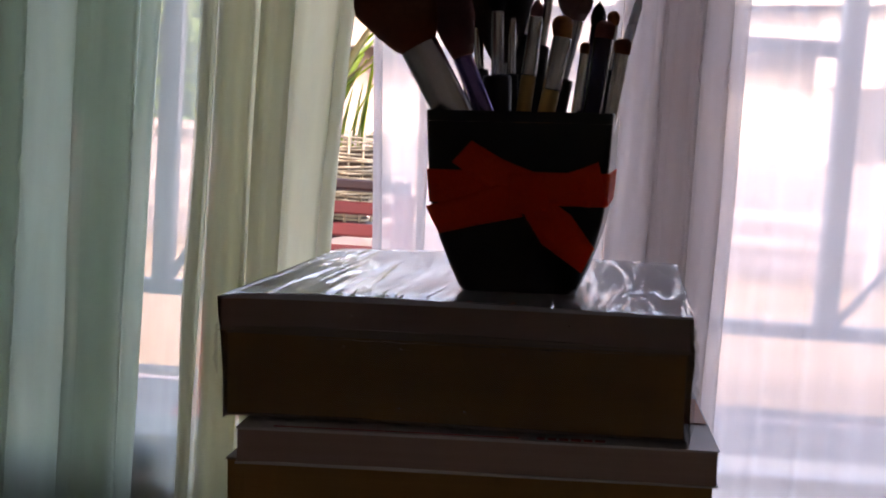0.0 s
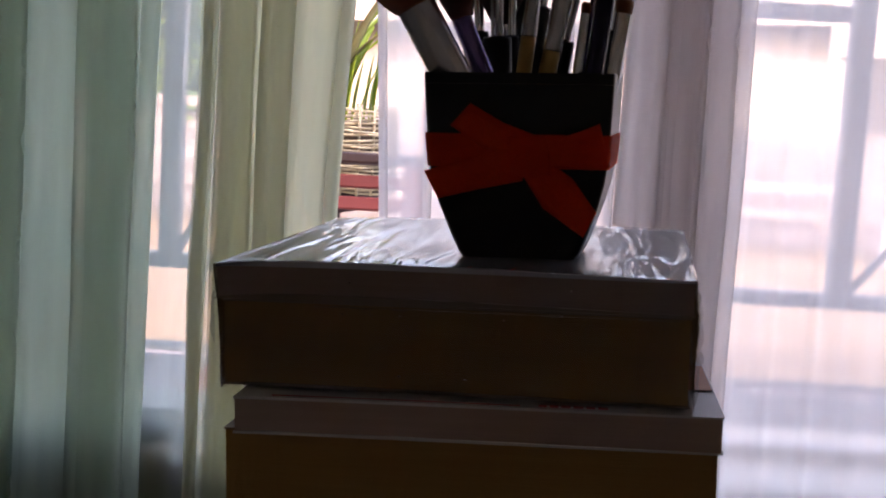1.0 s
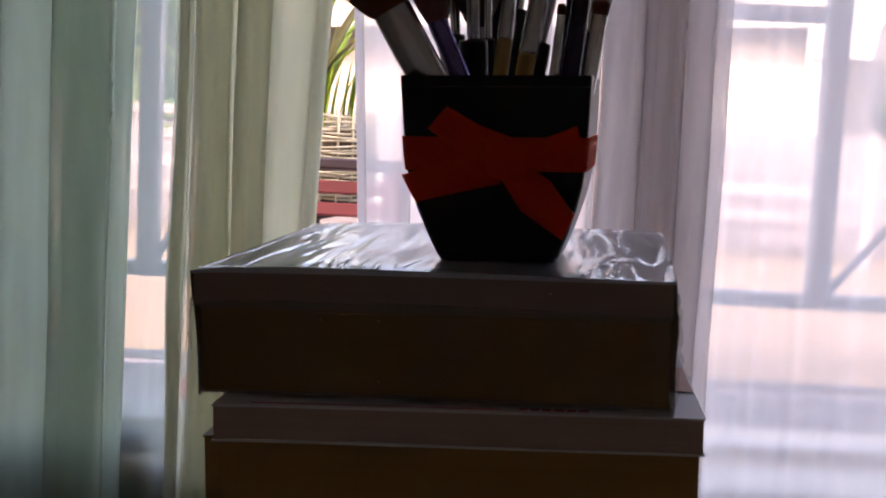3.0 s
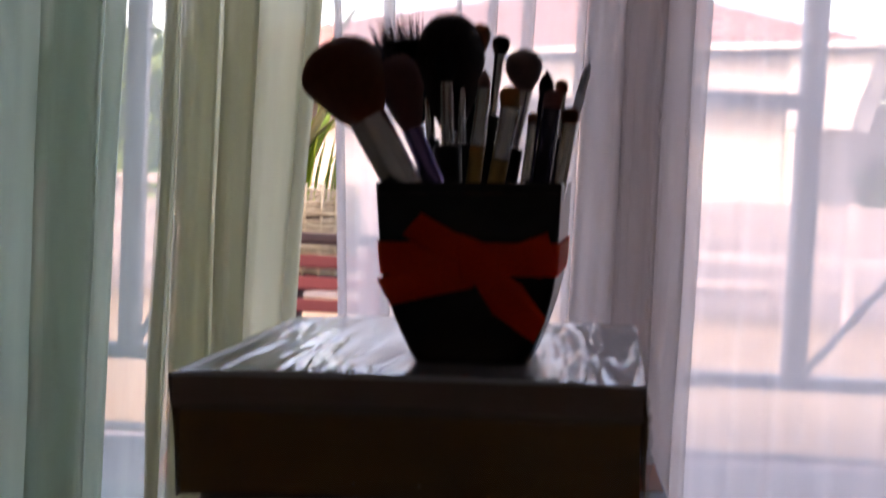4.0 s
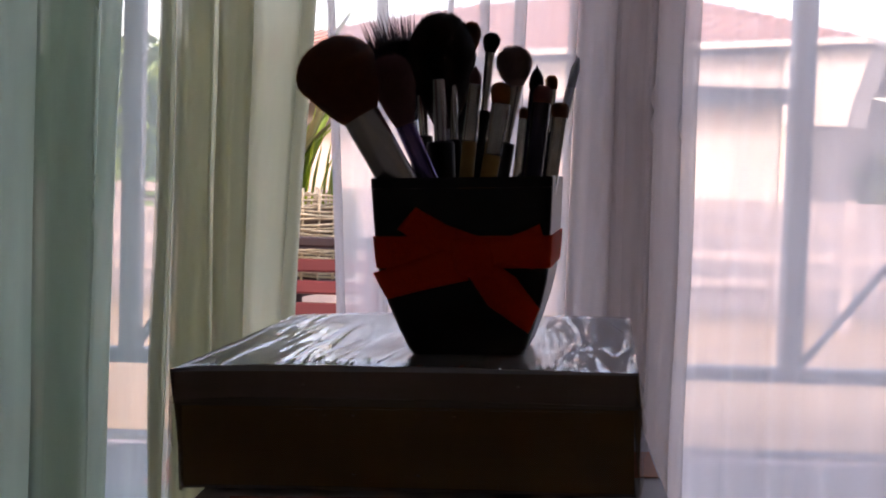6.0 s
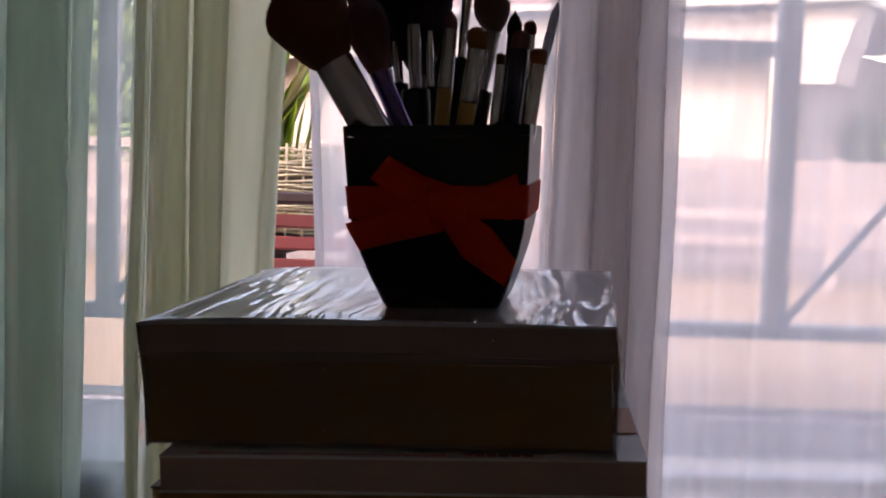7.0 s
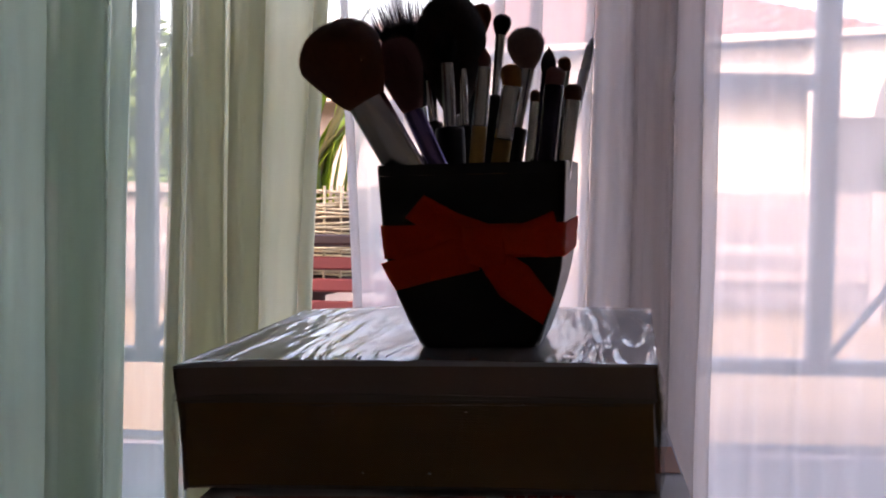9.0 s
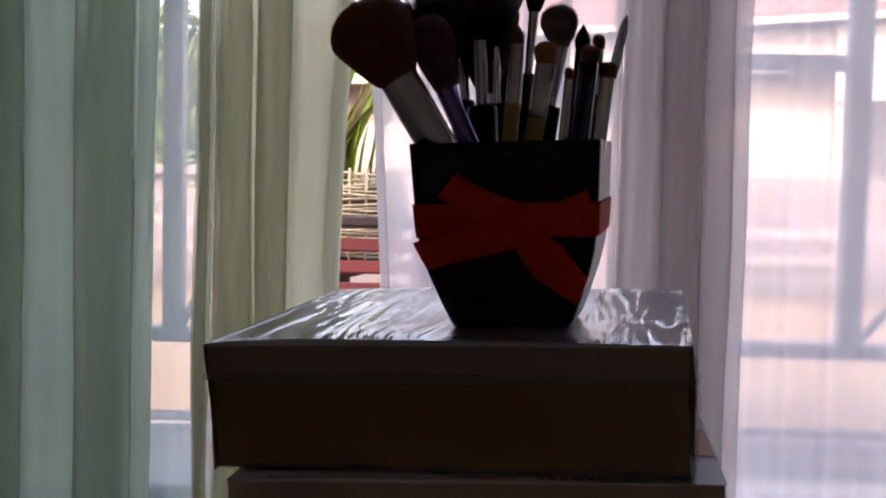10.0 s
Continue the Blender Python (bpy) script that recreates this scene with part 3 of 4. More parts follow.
def strip(name, stations, thick=0.0009):
    """A ribbon strip on the front of the pot: stations of (u, v) upper edge, (u, v) lower edge and stand-off."""
    bm = bmesh.new()
    pts = []
    n = 6
    for (a, b) in zip(stations, stations[1:]):
        for i in range(n):
            s = i / n
            pts.append([a[k] + (b[k] - a[k]) * s for k in range(5)])
    pts.append(list(stations[-1]))
    rows = []
    for k, (u0, v0, u1, v1, off) in enumerate(pts):
        row = []
        for s in range(5):
            u, v = u0 + (u1 - u0) * s / 4, v0 + (v1 - v0) * s / 4
            curl = 0.0007 * math.sin(s / 4 * math.pi) + 0.0005 * noise.noise(Vector((u * 130, v * 130, len(name))))
            y = -(pot_half(max(0, v)) + off + curl)
            row.append((bm.verts.new((u, y, v)), bm.verts.new((u, y + thick, v))))
        rows.append(row)
    for a, b in zip(rows, rows[1:]):
        for i in range(4):
            bm.faces.new((a[i][0], a[i + 1][0], b[i + 1][0], b[i][0]))
            bm.faces.new((a[i][1], b[i][1], b[i + 1][1], a[i + 1][1]))
        bm.faces.new((a[0][0], b[0][0], b[0][1], a[0][1]))
        bm.faces.new((a[4][0], a[4][1], b[4][1], b[4][0]))
    for r in (rows[0], rows[-1]):
        for i in range(4):
            bm.faces.new((r[i][0], r[i][1], r[i + 1][1], r[i + 1][0]))
    return part(name, bm, M_RIBBON, ribbon, smooth=True)


strip("upper_tail", [(-0.0206, 0.0708, -0.0293, 0.0610, 0.003), (-0.006, 0.0625, -0.016, 0.0515, 0.0022), (0.009, 0.0570, 0.002, 0.0430, 0.0016)])
strip("lower_tail", [(-0.0415, 0.0405, -0.0355, 0.0280, 0.0022), (-0.022, 0.0465, -0.018, 0.0325, 0.003), (0.001, 0.0550, 0.003, 0.0370, 0.002)])
strip("loop", [(0.0365, 0.0628, 0.0415, 0.0440, 0.0045), (0.030, 0.060, 0.033, 0.0425, 0.0058), (0.020, 0.0565, 0.022, 0.0440, 0.004), (0.008, 0.0570, 0.009, 0.0440, 0.0022)])
strip("hanging_tail", [(0.0358, 0.0236, 0.0300, 0.0120, 0.0050), (0.0250, 0.0385, 0.0118, 0.0250, 0.0032), (0.014, 0.046, 0.0035, 0.0385, 0.0018)])
strip("knot", [(-0.004, 0.0565, -0.003, 0.0405, 0.0028), (0.005, 0.0572, 0.006, 0.0378, 0.0045), (0.015, 0.0560, 0.015, 0.0395, 0.0030)])

# ---- brushes ----
EYE0 = Vector((0.002, -0.104, 0.989))


def deep(x, z, y):
    """The place at depth y on the sight line through (x, z) at depth 0.51."""
    k = (y + 0.104) / 0.614
    return Vector((EYE0.x + (x - EYE0.x) * k, y, EYE0.z + (z - EYE0.z) * k))


def bristle_head(r0, r, length, shape, seed, flat=1.0, fuzz=0.0012, spikes=0, count=420):
    """Bristles: a full core with hundreds of fine hairs over it."""
    rnd = random.Random(seed)
    prof = []
    n = 26
    for i in range(n + 1):
        u = i / n
        if shape == "dome":
            k = r0 + (r - r0) * math.sin(min(1, u / 0.62) * math.pi / 2) if u < 0.62 else r * math.sqrt(max(0.0, 1 - ((u - 0.62) / 0.38) ** 2))
        elif shape == "flare":
            k = r0 + (r - r0) * (u / 0.6) ** 0.72 if u < 0.6 else r * math.sqrt(max(0.0, 1 - ((u - 0.6) / 0.4) ** 2.0))
        elif shape == "block":
            k = r0 + (r - r0) * (u / 0.55) ** 0.8 if u < 0.55 else r * max(0.0, 1 - max(0.0, (u - 0.55) / 0.45) ** 3.6) ** 0.5
        elif shape == "point":
            k = r0 + (r - r0) * math.sin(min(1, u / 0.4) * math.pi / 2) if u < 0.4 else r * (1 - ((u - 0.4) / 0.6) ** 1.7)
        else:
            k = r0 + (r - r0) * u ** 0.8 if u < 0.9 else r * math.sqrt(max(0.02, 1 - ((u - 0.9) / 0.1) ** 2 * 0.75))
        prof.append((max(k, r * 0.05), u * length))
    bm = lathe(prof, 44, flat=flat)
    for v in bm.verts:
        f = 1 + 0.035 * noise.noise(v.co * 160 + Vector((seed, 0, 0))) + 0.02 * noise.noise(v.co * 900)
        v.co.x *= f
        v.co.y *= f
    for _ in range(count):
        a, u = rnd.uniform(0, 2 * math.pi), rnd.uniform(0.12, 0.97)
        i = min(n - 1, int(u * n))
        f = u * n - i
        rr = prof[i][0] + (prof[i + 1][0] - prof[i][0]) * f
        drr = (prof[i + 1][0] - prof[i][0]) / (length / n)
        p = Vector((rr * 0.97 * math.cos(a), rr * 0.97 * flat * math.sin(a), u * length))
        slope = max(-2.5, min(1.5, drr))
        d = Vector((math.cos(a) * slope, math.sin(a) * slope * flat, 1)).normalized()
        d = (d + Vector((math.cos(a) * 0.25, math.sin(a) * 0.25 * flat, 0.15)) + Vector((rnd.gauss(0, 0.12), rnd.gauss(0, 0.12), 0))).normalized()
        ln = fuzz * rnd.uniform(1.2, 3.6)
        s = Vector((-math.sin(a), math.cos(a), 0)) * 0.00016
        vs = [bm.verts.new(p + s), bm.verts.new(p - s), bm.verts.new(p - d * 0.0005 + Vector((math.cos(a), math.sin(a), 0)) * 0.00016), bm.verts.new(p + d * ln)]
        for q in ((0, 1, 3), (1, 2, 3), (2, 0, 3)):
            bm.faces.new([vs[k] for k in q])
    for _ in range(spikes):
        a, rr = rnd.uniform(0, 2 * math.pi), r * math.sqrt(rnd.random()) * 0.95
        p = Vector((rr * math.cos(a), rr * flat * math.sin(a), length * 0.78))
        d = Vector((math.cos(a) * rr / r * 0.25 + rnd.gauss(0, 0.05), math.sin(a) * rr / r * 0.25 * flat, 1)).normalized()
        ln = length * rnd.uniform(0.22, 0.62)
        s = 0.00032
        vs = [bm.verts.new(p + Vector((s, 0, 0))), bm.verts.new(p + Vector((-s, s, 0))), bm.verts.new(p + Vector((0, -s, 0))), bm.verts.new(p + d * ln)]
        for q in ((0, 1, 3), (1, 2, 3), (2, 0, 3)):
            bm.faces.new([vs[k] for k in q])
    return bm


def brush(y, foot, neck, tip, rf, rn, rh, mats, label, shape="dome", ferrule_from=0.0, flat=1.0, seed=0, rhandle=None, spikes=0, fuzz=0.0012, count=420):
    """A make-up brush. foot: where it leaves the pot; neck: top of its ferrule; tip: end of its bristles (x, z at depth 0.51); ferrule_from: share of foot-neck below which the handle shows."""
    f, n_, t = deep(*foot, y), deep(*neck, y), deep(*tip, y)
    d = (n_ - f).normalized()
    # the handle runs on down inside the pot until it meets floor or wall
    low, back = f.copy(), POT.inverted()
    while True:
        q = back @ (low - d * 0.002)
        room = pot_half(max(0.0, q.z)) - 0.003 - rf
        if q.z < 0.005 or abs(q.x) > room or abs(q.y) > room:
            break
        low = low - d * 0.002
    if (f - low).length < 0.012:
        low = f - d * 0.012
    ob = tagged(empty("makeup_brush", axis_pose(low, n_)), label, "brush", "brushes in the pot")
    total, lf = (n_ - low).length, (n_ - f).length
    fs = total - lf * (1 - ferrule_from) - (0.012 if ferrule_from == 0 else 0)
    rhd = rhandle or rf * 0.97
    part("handle", lathe([(rhd * 0.55, 0), (rhd * 0.8, 0.004), (rhd, fs * 0.5), (rhd, fs - 0.0015), (rhd * 0.92, fs)], 20), mats[0], ob, smooth=True)
    part("ferrule", lathe([(rf * 0.94, fs), (rf, fs + 0.0006), (rf, fs + 0.003), (rf * 0.985, fs + 0.0034), (rf, fs + 0.004), ((rf + rn) / 2, (fs + total) / 2), (rn, total - 0.0006), (rn * 0.95, total)], 24), mats[1], ob, smooth=True)
    hd = part("bristles", bristle_head(rn * 0.93, rh, (t - n_).length, shape, seed, flat, fuzz, spikes, count), mats[2], ob, smooth=True)
    inv = ob.matrix_basis.inverted()
    hd.matrix_basis = inv @ axis_pose(n_ - (t - n_).normalized() * 0.0006, t)
    return ob


brush(0.4895, (-0.0268, 0.9885), (-0.0446, 1.0178), (-0.0660, 1.0535), 0.0088, 0.0090, 0.0198, (M_SILVER, M_SILVER, M_H_BROWN), "large powder brush, brown domed bristles, matt silver handle", shape="flare", seed=1, fuzz=0.0011, count=4200)
brush(0.498, (-0.0110, 0.9890), (-0.0230, 1.0140), (-0.0330, 1.0480), 0.0045, 0.0047, 0.0100, (M_PURPLE, M_PURPLE, M_H_PLUM), "plum-bristled blusher brush with shiny purple ferrule", shape="block", seed=2, count=3000)
brush(0.534, (-0.0020, 0.9890), (-0.0030, 1.0130), (-0.0070, 1.0700), 0.0031, 0.0039, 0.0173, (M_HANDLE, M_SILVER, M_H_DARK), "big round black-bristled brush with thick black handle", shape="flare", seed=3, ferrule_from=0.5, rhandle=0.0072, count=8000, fuzz=0.0013)
brush(0.516, (-0.0040, 0.9890), (-0.0070, 1.0370), (-0.0080, 1.0520), 0.0031, 0.0032, 0.0050, (M_HANDLE, M_SILVER, M_H_BLACK), "dark brush with silver ferrule and thick black handle", seed=17, ferrule_from=0.36, rhandle=0.0070, count=600)
brush(0.549, (-0.0140, 0.9890), (-0.0200, 1.0160), (-0.0300, 1.0560), 0.0031, 0.0039, 0.0114, (M_HANDLE, M_CHROME, M_H_BLACK), "black brush with long sparse spiky bristles", shape="fan", seed=4, spikes=260, ferrule_from=0.5, rhandle=0.0040, count=1500)
brush(0.538, (0.0140, 0.9900), (0.0180, 1.0510), (0.0190, 1.0610), 0.0020, 0.0026, 0.0045, (M_HANDLE, M_CHROME, M_H_BLACK), "small round-tipped black blending brush with slim silver ferrule", seed=5, ferrule_from=0.525, rhandle=0.0038, count=260, fuzz=0.0005)
brush(0.522, (0.0250, 0.9900), (0.0310, 1.0350), (0.0290, 1.0540), 0.0022, 0.0039, 0.0086, (M_HANDLE, M_SILVER, M_H_GREY), "fluffy taupe brush with wide silver ferrule", seed=6, ferrule_from=0.37, rhandle=0.0046, count=2400)
brush(0.49, (0.0080, 0.9890), (0.0110, 1.0350), (0.0110, 1.0440), 0.0036, 0.0031, 0.0028, (M_BAMBOO, M_SILVER, M_H_PLUM), "eye brush with dark pointed tip, silver ferrule and bamboo handle", shape="point", seed=7, ferrule_from=0.385, count=160, fuzz=0.0005)
brush(0.487, (0.0190, 0.9900), (0.0240, 1.0260), (0.0230, 1.0370), 0.0042, 0.0045, 0.0047, (M_BAMBOO, M_SILVER, M_H_TAN), "flat tan shader brush with silver ferrule and bamboo handle", shape="dome", seed=8, ferrule_from=0.29, count=300, fuzz=0.0005)
brush(0.487, (0.0330, 0.9900), (0.0350, 1.0190), (0.0350, 1.0250), 0.0022, 0.0021, 0.0021, (M_HANDLE, M_CHROME, M_H_BROWN), "short concealer brush with bright chrome ferrule", seed=9, count=120, fuzz=0.0005)
brush(0.505, (0.0380, 0.9900), (0.0410, 1.0330), (0.0410, 1.0450), 0.0033, 0.0033, 0.0036, (M_HANDLE, M_DEEP, M_H_BLACK), "dark pointed brush with deep purple ferrule", shape="point", seed=10, count=240, fuzz=0.0006)
brush(0.516, (0.0470, 0.9910), (0.0490, 1.0340), (0.0480, 1.0410), 0.0020, 0.0022, 0.0031, (M_HANDLE, M_CHROME, M_H_BROWN), "slim smudge brush with rounded brown tip", seed=11, ferrule_from=0.5, count=160, fuzz=0.0005)
brush(0.496, (0.0410, 0.9900), (0.0440, 1.0270), (0.0450, 1.0360), 0.0042, 0.0045, 0.0045, (M_DEEP, M_DEEP, M_H_PLUM), "dense plum brush with dark purple ferrule and handle", seed=15, count=240, fuzz=0.0005)
brush(0.487, (0.0500, 0.9910), (0.0530, 1.0200), (0.0530, 1.0280), 0.0033, 0.0036, 0.0040, (M_HANDLE, M_CHROME, M_H_BROWN), "short dense dark brush with bright chrome ferrule", seed=12, count=260, fuzz=0.0005)
brush(0.524, (0.0030, 0.9890), (0.0000, 1.0400), (-0.0000, 1.0490), 0.0020, 0.0020, 0.0022, (M_HANDLE, M_CHROME, M_H_BLACK), "thin liner brush with chrome ferrule", shape="point", seed=13, ferrule_from=0.36, rhandle=0.0034, count=80, fuzz=0.0004)
brush(0.549, (0.0060, 0.9890), (0.0080, 1.0510), (0.0090, 1.0660), 0.0022, 0.0028, 0.0050, (M_HANDLE, M_SILVER, M_H_BROWN), "brown brush with tall silver ferrule and black handle", seed=14, ferrule_from=0.61, rhandle=0.0044, count=700, fuzz=0.0006)
brush(0.542, (-0.0110, 0.9890), (-0.0150, 1.0290), (-0.0160, 1.0420), 0.0025, 0.0028, 0.0042, (M_HANDLE, M_CHROME, M_H_BLACK), "short dark brush with blue-grey metal ferrule", seed=16, ferrule_from=0.5, rhandle=0.0046, count=160, fuzz=0.0005)

pa, pb = deep(0.0478, 0.985, 0.528), deep(0.0612, 1.0497, 0.528)
pl = pa - (pb - pa).normalized() * 0.022
pen = tagged(empty("brow_pencil", axis_pose(pl, pb)), "slim grey pencil with clear pointed cap", "pencil")
L = (pb - pl).length
part("barrel", lathe([(0.0020, 0), (0.0024, 0.003), (0.0024, L - 0.016), (0.0020, L - 0.0155)], 16), M_CLEAR, pen, smooth=True)
part("cap", lathe([(0.0022, L - 0.0155), (0.0022, L - 0.006), (0.0012, L - 0.002), (0.0005, L)], 16), M_CLEAR, pen, "clear shiny pointed cap", smooth=True)

# ---- outside ----
gr = bmesh.new()
bmesh.ops.create_grid(gr, x_segments=40, y_segments=40, size=400, matrix=Matrix.Translation((0, 380, -0.06)))
tagged(part("ground", gr, M_GROUND), "sunlit pale concrete yard reaching far off", "ground", kind="structure")

# porch floor; tiles and kerb carry the eaves' shade in their dark colour
porch = tagged(empty("porch_floor", pose(0, 0, -0.06)), "grey-blue tiled porch floor, its shade put into the tile colour", "porch", kind="structure")
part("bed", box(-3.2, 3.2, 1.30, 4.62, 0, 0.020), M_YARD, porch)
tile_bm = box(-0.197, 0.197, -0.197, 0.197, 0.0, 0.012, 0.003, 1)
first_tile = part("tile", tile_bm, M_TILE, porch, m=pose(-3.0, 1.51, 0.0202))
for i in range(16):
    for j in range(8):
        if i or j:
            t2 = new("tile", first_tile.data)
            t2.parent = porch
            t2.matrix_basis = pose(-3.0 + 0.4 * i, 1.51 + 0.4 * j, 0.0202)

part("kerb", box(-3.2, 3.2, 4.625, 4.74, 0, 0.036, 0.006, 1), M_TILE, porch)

# red slatted chair
chair_ob = tagged(empty("garden_chair", pose(-0.37, 2.6, -0.027)), "red-stained slatted wooden chair standing on the tiled porch", "chair")
for k in range(5):
    part("back_slat", box(-0.19, 0.19, -0.012, 0.012, -0.0145, 0.0145, 0.003, 1), M_REDWOOD, chair_ob, m=pose(0, 0.12 - 0.010 * k, 0.813 - 0.049 * k, -10, 0, 0))
part("top_rail", box(-0.225, 0.225, -0.02, 0.02, -0.012, 0.012, 0.004, 1), M_DARKWOOD, chair_ob, m=pose(0, 0.125, 0.8645, -10, 0, 0))
for sx in (-0.21, 0.21):
    part("post", box(-0.025, 0.025, -0.02, 0.02, 0, 0.852, 0.004, 1), M_REDWOOD, chair_ob, m=pose(sx, 0.12, 0))
    part("leg", box(-0.025, 0.025, -0.02, 0.02, 0, 0.41, 0.004, 1), M_REDWOOD, chair_ob, m=pose(sx, -0.40, 0))
for k in range(5):
    part("seat_slat", box(-0.19, 0.19, -0.035, 0.035, -0.01, 0.01, 0.003, 1), M_REDWOOD, chair_ob, m=pose(0, -0.36 + 0.085 * k, 0.42))

# woven planter with palm leaves, on a stand
planter = tagged(empty("wicker_planter", pose(-0.42, 3.3, -0.027)), "round wicker planter on a stand with a young palm", "planter")
part("stand", lathe([(0.17, 0), (0.17, 0.03), (0.03, 0.06), (0.03, 0.685), (0.15, 0.715), (0.15, 0.745)], 20), M_DARKWOOD, planter, smooth=True)
for k in range(26):
    z = 0.752 + k * 0.0087 + 0.003 * math.sin(k * 1.9)
    rr = 0.15 + 0.035 * math.sin(k / 25 * math.pi)
    tb = bmesh.new()
    n = 48
    ring = []
    for i in range(n):
        a = 2 * math.pi * i / n
        w = 0.007 * math.cos(math.pi * (i / 2 + k))
        ring.append([tb.verts.new(((rr + w + 0.0042 * math.cos(b)) * math.cos(a), (rr + w + 0.0042 * math.cos(b)) * math.sin(a), z + 0.0034 * math.sin(b) + 0.004 * math.sin(3 * a + k))) for b in [2 * math.pi * q / 5 for q in range(5)]])
    for i in range(n):
        for q in range(5):
            tb.faces.new((ring[i][q], ring[(i + 1) % n][q], ring[(i + 1) % n][(q + 1) % 5], ring[i][(q + 1) % 5]))
    part("wicker_strand", tb, M_WICKER, planter, smooth=True)
for i in range(24):
    a = 2 * math.pi * i / 24
    part("stake", lathe([(0.0035, 0.745), (0.0035, 0.985)], 6), M_WICKER, planter, m=pose(0.172 * math.cos(a), 0.172 * math.sin(a), 0), smooth=True)
part("soil", lathe([(0.13, 0.752), (0.14, 0.935)], 20), M_BARK, planter)
rl = random.Random(11)


def frond(parent, base, az, lean, ln, mat, w=0.02):
    bm = bmesh.new()
    n = 14
    prev = None
    for i in range(n + 1):
        u = i / n
        out = lean * ln * (u ** 1.6)
        z = ln * (u - 0.35 * lean * u * u)
        c = Vector((math.cos(az) * out, math.sin(az) * out, z))
        ww = w * (0.25 + 1.3 * math.sin(math.pi * min(1, u * 0.9 + 0.05)))* (1 - u * 0.35)
        s = Vector((-math.sin(az), math.cos(az), 0)) * ww
        up = Vector((0, 0, 0.004))
        cur = [bm.verts.new(c - s), bm.verts.new(c + up), bm.verts.new(c + s), bm.verts.new(c - up)]
        if prev:
            for q in range(4):
                bm.faces.new((prev[q], prev[(q + 1) % 4], cur[(q + 1) % 4], cur[q]))
        prev = cur
    return part("leaf", bm, mat, parent, m=pose(*base), smooth=True)


for k in range(16):
    frond(planter, (rl.uniform(-0.05, 0.05), rl.uniform(-0.05, 0.05), 0.93), rl.uniform(0, 6.28), rl.uniform(0.1, 0.75), rl.uniform(0.3, 0.6), M_LEAF if k % 4 else M_DRYLEAF, 0.018)

for k in range(9):
    frond(planter, (0.015 + 0.011 * k, rl.uniform(-0.06, 0.02), 0.93), rl.uniform(-0.5, 0.5), rl.uniform(0.05, 0.35), rl.uniform(0.16, 0.34), M_LEAF, 0.013)

# rail fence at the yard's edge
fence = tagged(empty("rail_fence", pose(0, 9.2, -0.06)), "weathered low wooden rail fence across the yard", "fence")
for z in (0.36, 0.56, 0.76, 0.94):
    part("rail", box(-9, 9, -0.02, 0.02, z - 0.035, z + 0.035), M_FENCE, fence)
for k in range(13):
    part("post", box(-0.045, 0.045, -0.045, -0.021, 0, 1.0), M_FENCE, fence, m=pose(-9 + 1.5 * k, 0, 0))

tagged(part("yard_wall", box(-12, 12, 10.2, 10.35, -0.06, 0.82, 0.01, 1), M_YARD), "low grey rendered wall behind the rail fence", "wall", kind="structure")

# neighbouring house, turned so that one corner stands nearest; u runs along its front, v into it
house = tagged(empty("house", pose(3.46, 10.6, -0.06, 0, 0, 146)), "single-storey pale house with rusty red sheet roof", "house")


def hbox(u0, u1, v0, v1, z0, z1, bevel=0.008):
    return box(u0, u1, -v1, -v0, z0, z1, bevel, 1)


part("wall", hbox(0.90, 9.0, 0.75, 6.0, 0, 2.15), M_HWALL, house)
part("porch_wall", hbox(0.86, 2.6, 0.60, 0.745, 0, 1.92), M_HWHITE, house, "bright white painted wall")
part("porch_pillar", hbox(0.50, 0.64, 0.10, 0.24, 0, 1.62), M_HWHITE, house)
part("porch_pillar", hbox(0.70, 0.78, 0.40, 0.50, 0, 1.90), M_TRIM, house, "cream painted slim pillar")
part("beam", hbox(0.66, 9.0, 0.12, 0.30, 1.90, 2.29), M_FASCIA, house)
gable = bmesh.new()
gv = [(-0.10, 2.305), (-0.02, 1.98), (0.03, 1.88), (0.08, 1.63), (0.655, 1.63), (0.655, 2.305)]
lo, hi = [gable.verts.new((u, -0.06, z)) for u, z in gv], [gable.verts.new((u, -0.62, z)) for u, z in gv]
gable.faces.new(lo)
gable.faces.new(hi[::-1])
for i in range(len(gv)):
    gable.faces.new((lo[i], lo[(i + 1) % len(gv)], hi[(i + 1) % len(gv)], hi[i]))
part("eave_box", gable, M_HWHITE, house, "white boxed-in eave at the corner")
part("ceiling_board", hbox(0.66, 9.0, 0.32, 0.74, 2.16, 2.19, 0.0), M_FASCIA, house)
roof = bmesh.new()
rv = [(-0.12, 0.10, 2.37), (9.4, 0.10, 2.37), (9.4, -6.6, 2.37), (-0.12, -6.6, 2.37), (3.3, -3.3, 3.42), (6.0, -3.3, 3.42)]
vs = [roof.verts.new(v) for v in rv]
for q in ((0, 4, 5, 1), (1, 5, 2), (2, 5, 4, 3), (3, 4, 0), (0, 1, 2, 3)):
    roof.faces.new([vs[k] for k in q])
part("roof", roof, M_ROOF, house)
for k in range(1, 44):
    u = -0.10 + 0.215 * k
    top = 3.40 * min(1.0, (u + 0.12) / 3.42, (9.4 - u) / 3.4)
    a, b = Vector((u, 0.09, 2.385)), Vector((u, 0.10 - top * 0.985, 2.387 + 1.05 * top * 0.985 / 3.40))
    part("roof_rib", lathe([(0.010, 0), (0.010, (b - a).length)], 6), M_ROOF, house, m=axis_pose(a, b))
part("gutter", hbox(-0.12, 9.4, -0.135, -0.102, 2.31, 2.375), M_HWHITE, house)
part("side_gutter", hbox(-0.155, -0.122, -0.10, 6.6, 2.31, 2.375), M_HWHITE, house)


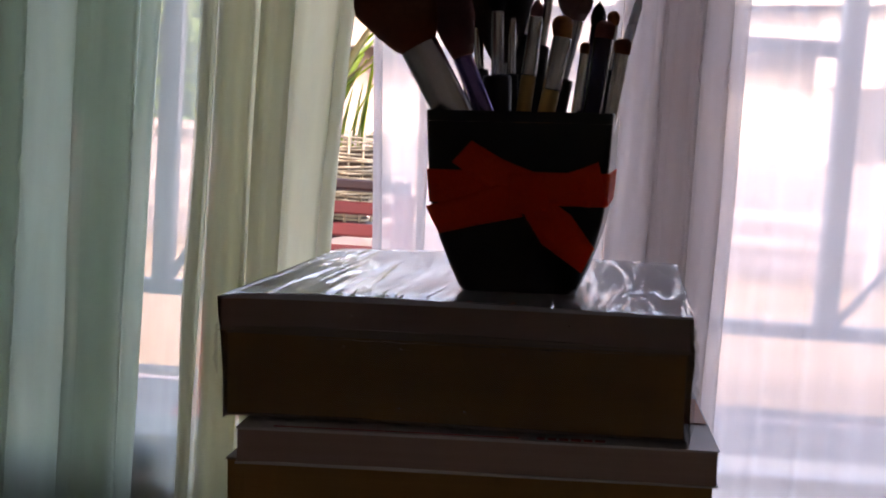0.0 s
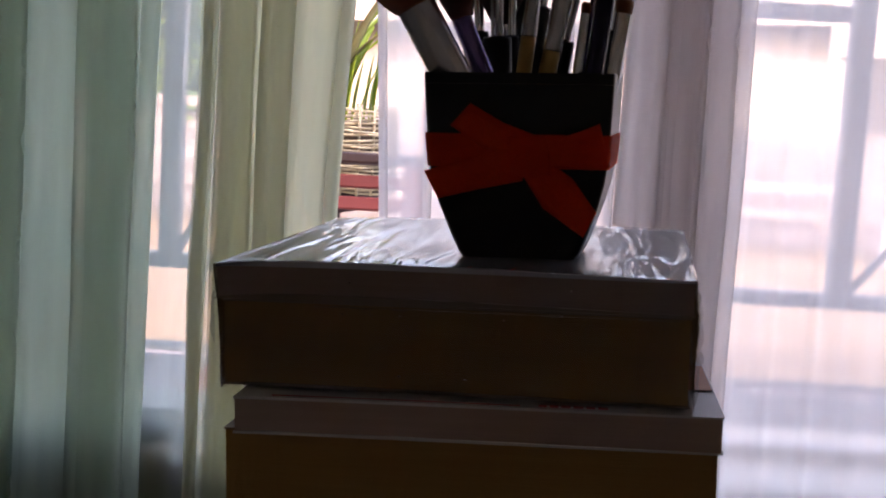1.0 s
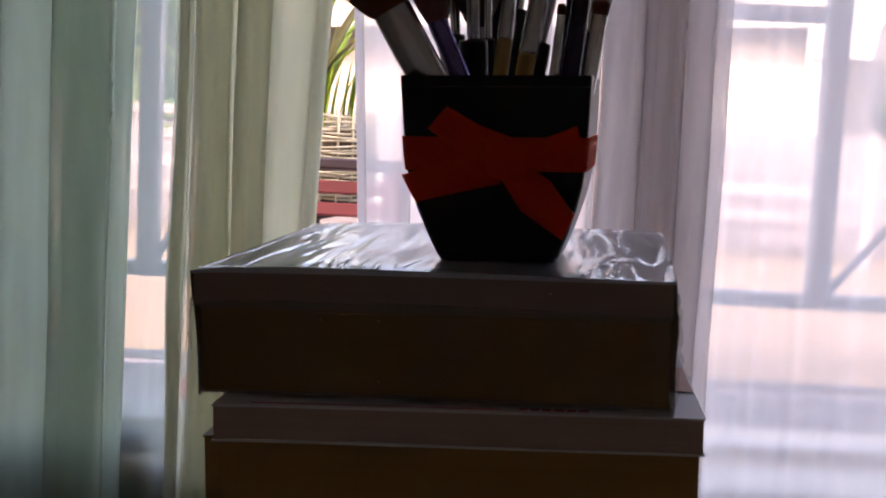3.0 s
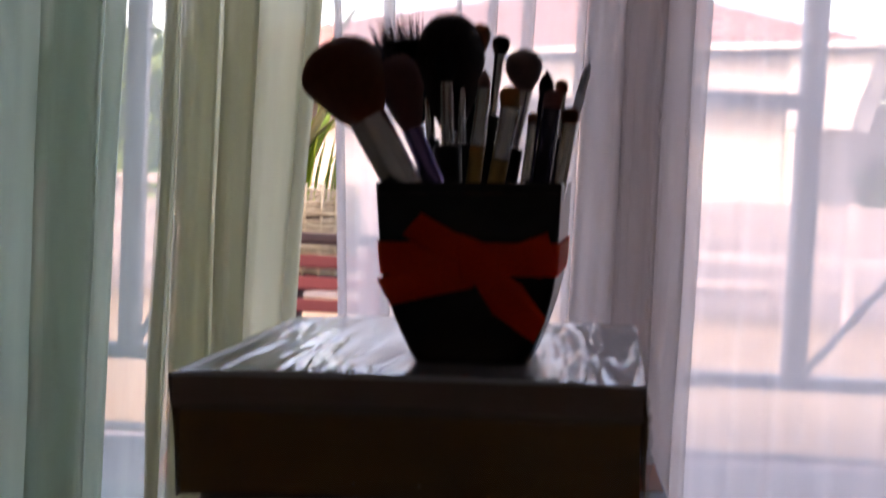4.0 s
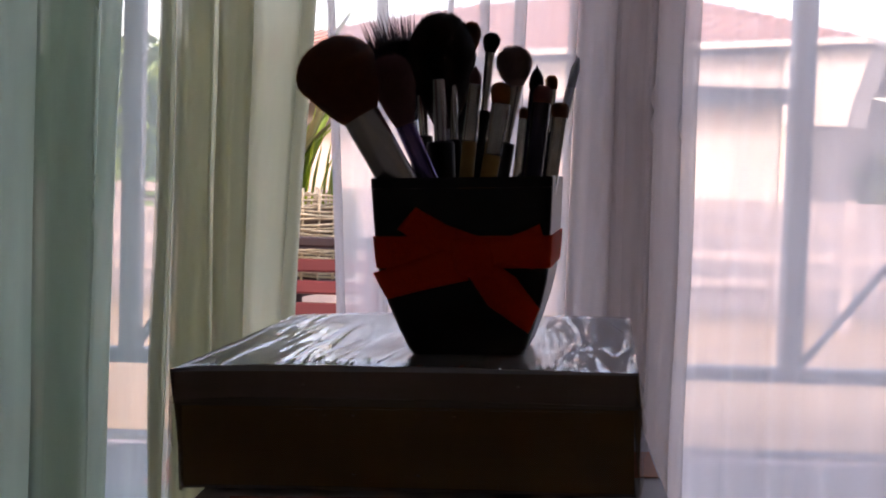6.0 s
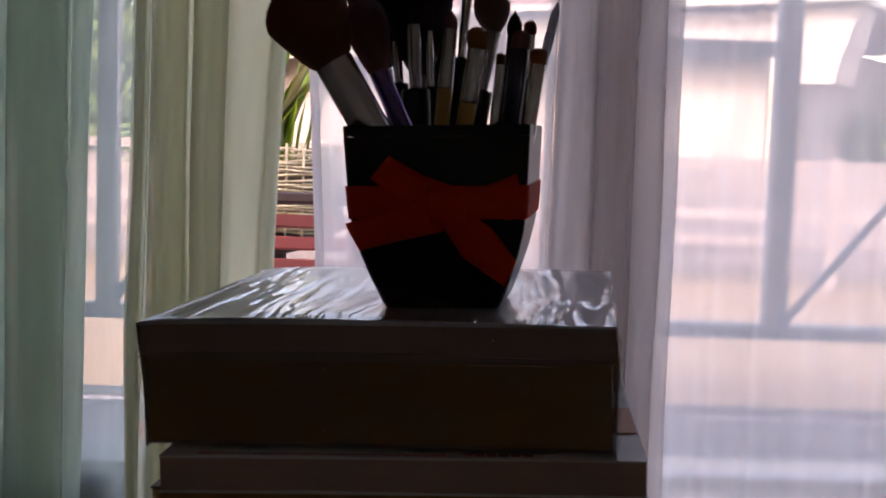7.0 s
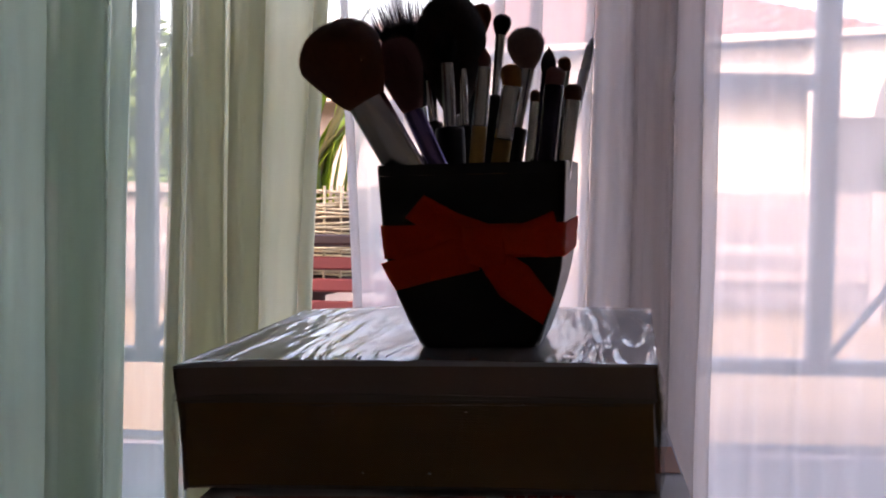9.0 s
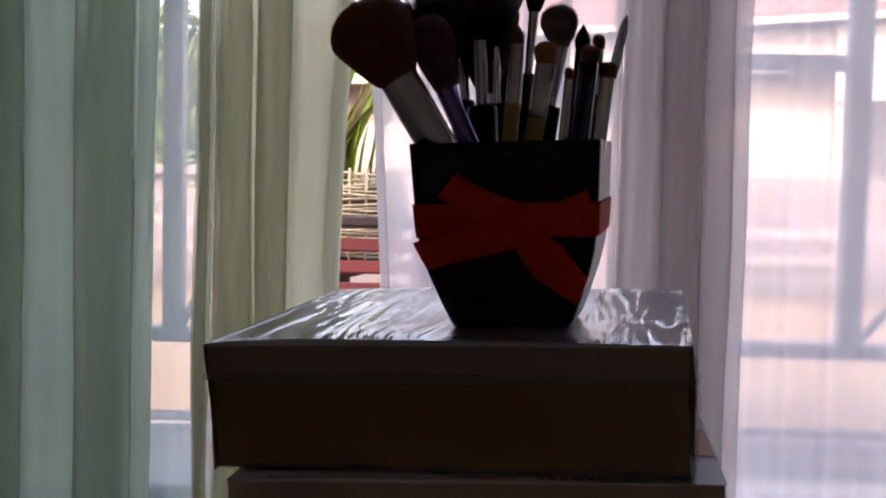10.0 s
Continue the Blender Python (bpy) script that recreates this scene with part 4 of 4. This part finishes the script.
def tree(x, y, h, r, seed, label):
    """Tapered trunk with limbs and a crown of many small leaves."""
    rnd = random.Random(seed)
    t = tagged(empty("tree", pose(x, y, -0.06)), label, "tree", "trees beyond the yard")
    tr = lathe([(0.05 * h * 0.5, 0), (0.03 * h * 0.6, h * 0.3), (0.012 * h, h * 0.75)], 10)
    part("trunk", tr, M_BARK, t, smooth=True)
    cl = []
    for k in range(7):
        a = rnd.uniform(0, 6.28)
        e = Vector((math.cos(a) * r * 0.7, math.sin(a) * r * 0.7, h * rnd.uniform(0.55, 0.95)))
        part("limb", lathe([(0.012 * h, 0), (0.004 * h, (e - Vector((0, 0, h * 0.4))).length)], 7), M_BARK, t, m=axis_pose((0, 0, h * 0.4), e))
        cl.append(e)
    cl.append(Vector((0, 0, h)))
    verts, faces = [], []
    for _ in range(2600):
        c = rnd.choice(cl)
        p = c + Vector((rnd.gauss(0, r * 0.3), rnd.gauss(0, r * 0.3), rnd.gauss(0, r * 0.24)))
        d = Vector((rnd.gauss(0, 1), rnd.gauss(0, 1), rnd.gauss(0, 0.6))).normalized() * 0.13
        s = d.cross(Vector((rnd.gauss(0, 1), rnd.gauss(0, 1), 1))).normalized() * 0.05
        i = len(verts)
        verts += [p - d, p + s, p + d, p - s]
        faces.append((i, i + 1, i + 2, i + 3))
    me = bpy.data.meshes.new("crown")
    me.from_pydata([tuple(v) for v in verts], [], faces)
    me.materials.append(M_FOLIAGE)
    ob = new("crown", me)
    ob.parent = t
    ob["kind"] = "stuff"
    return t


for k, (tx, ty, th, trr) in enumerate([(4.5, 14.6, 1.2, 0.7), (4.75, 16.5, 1.35, 0.8), (6.2, 14.5, 1.3, 0.9), (7.4, 15, 1.5, 1.0), (8.9, 16, 1.9, 1.3), (-3.6, 13.6, 2.1, 0.9), (-2.75, 10.9, 1.7, 0.55), (-3.2, 11.3, 0.9, 0.6), (-5.4, 14, 2.4, 1.2)]):
    tree(tx, ty, th, trr, 20 + k, "leafy green tree behind the neighbouring yard")
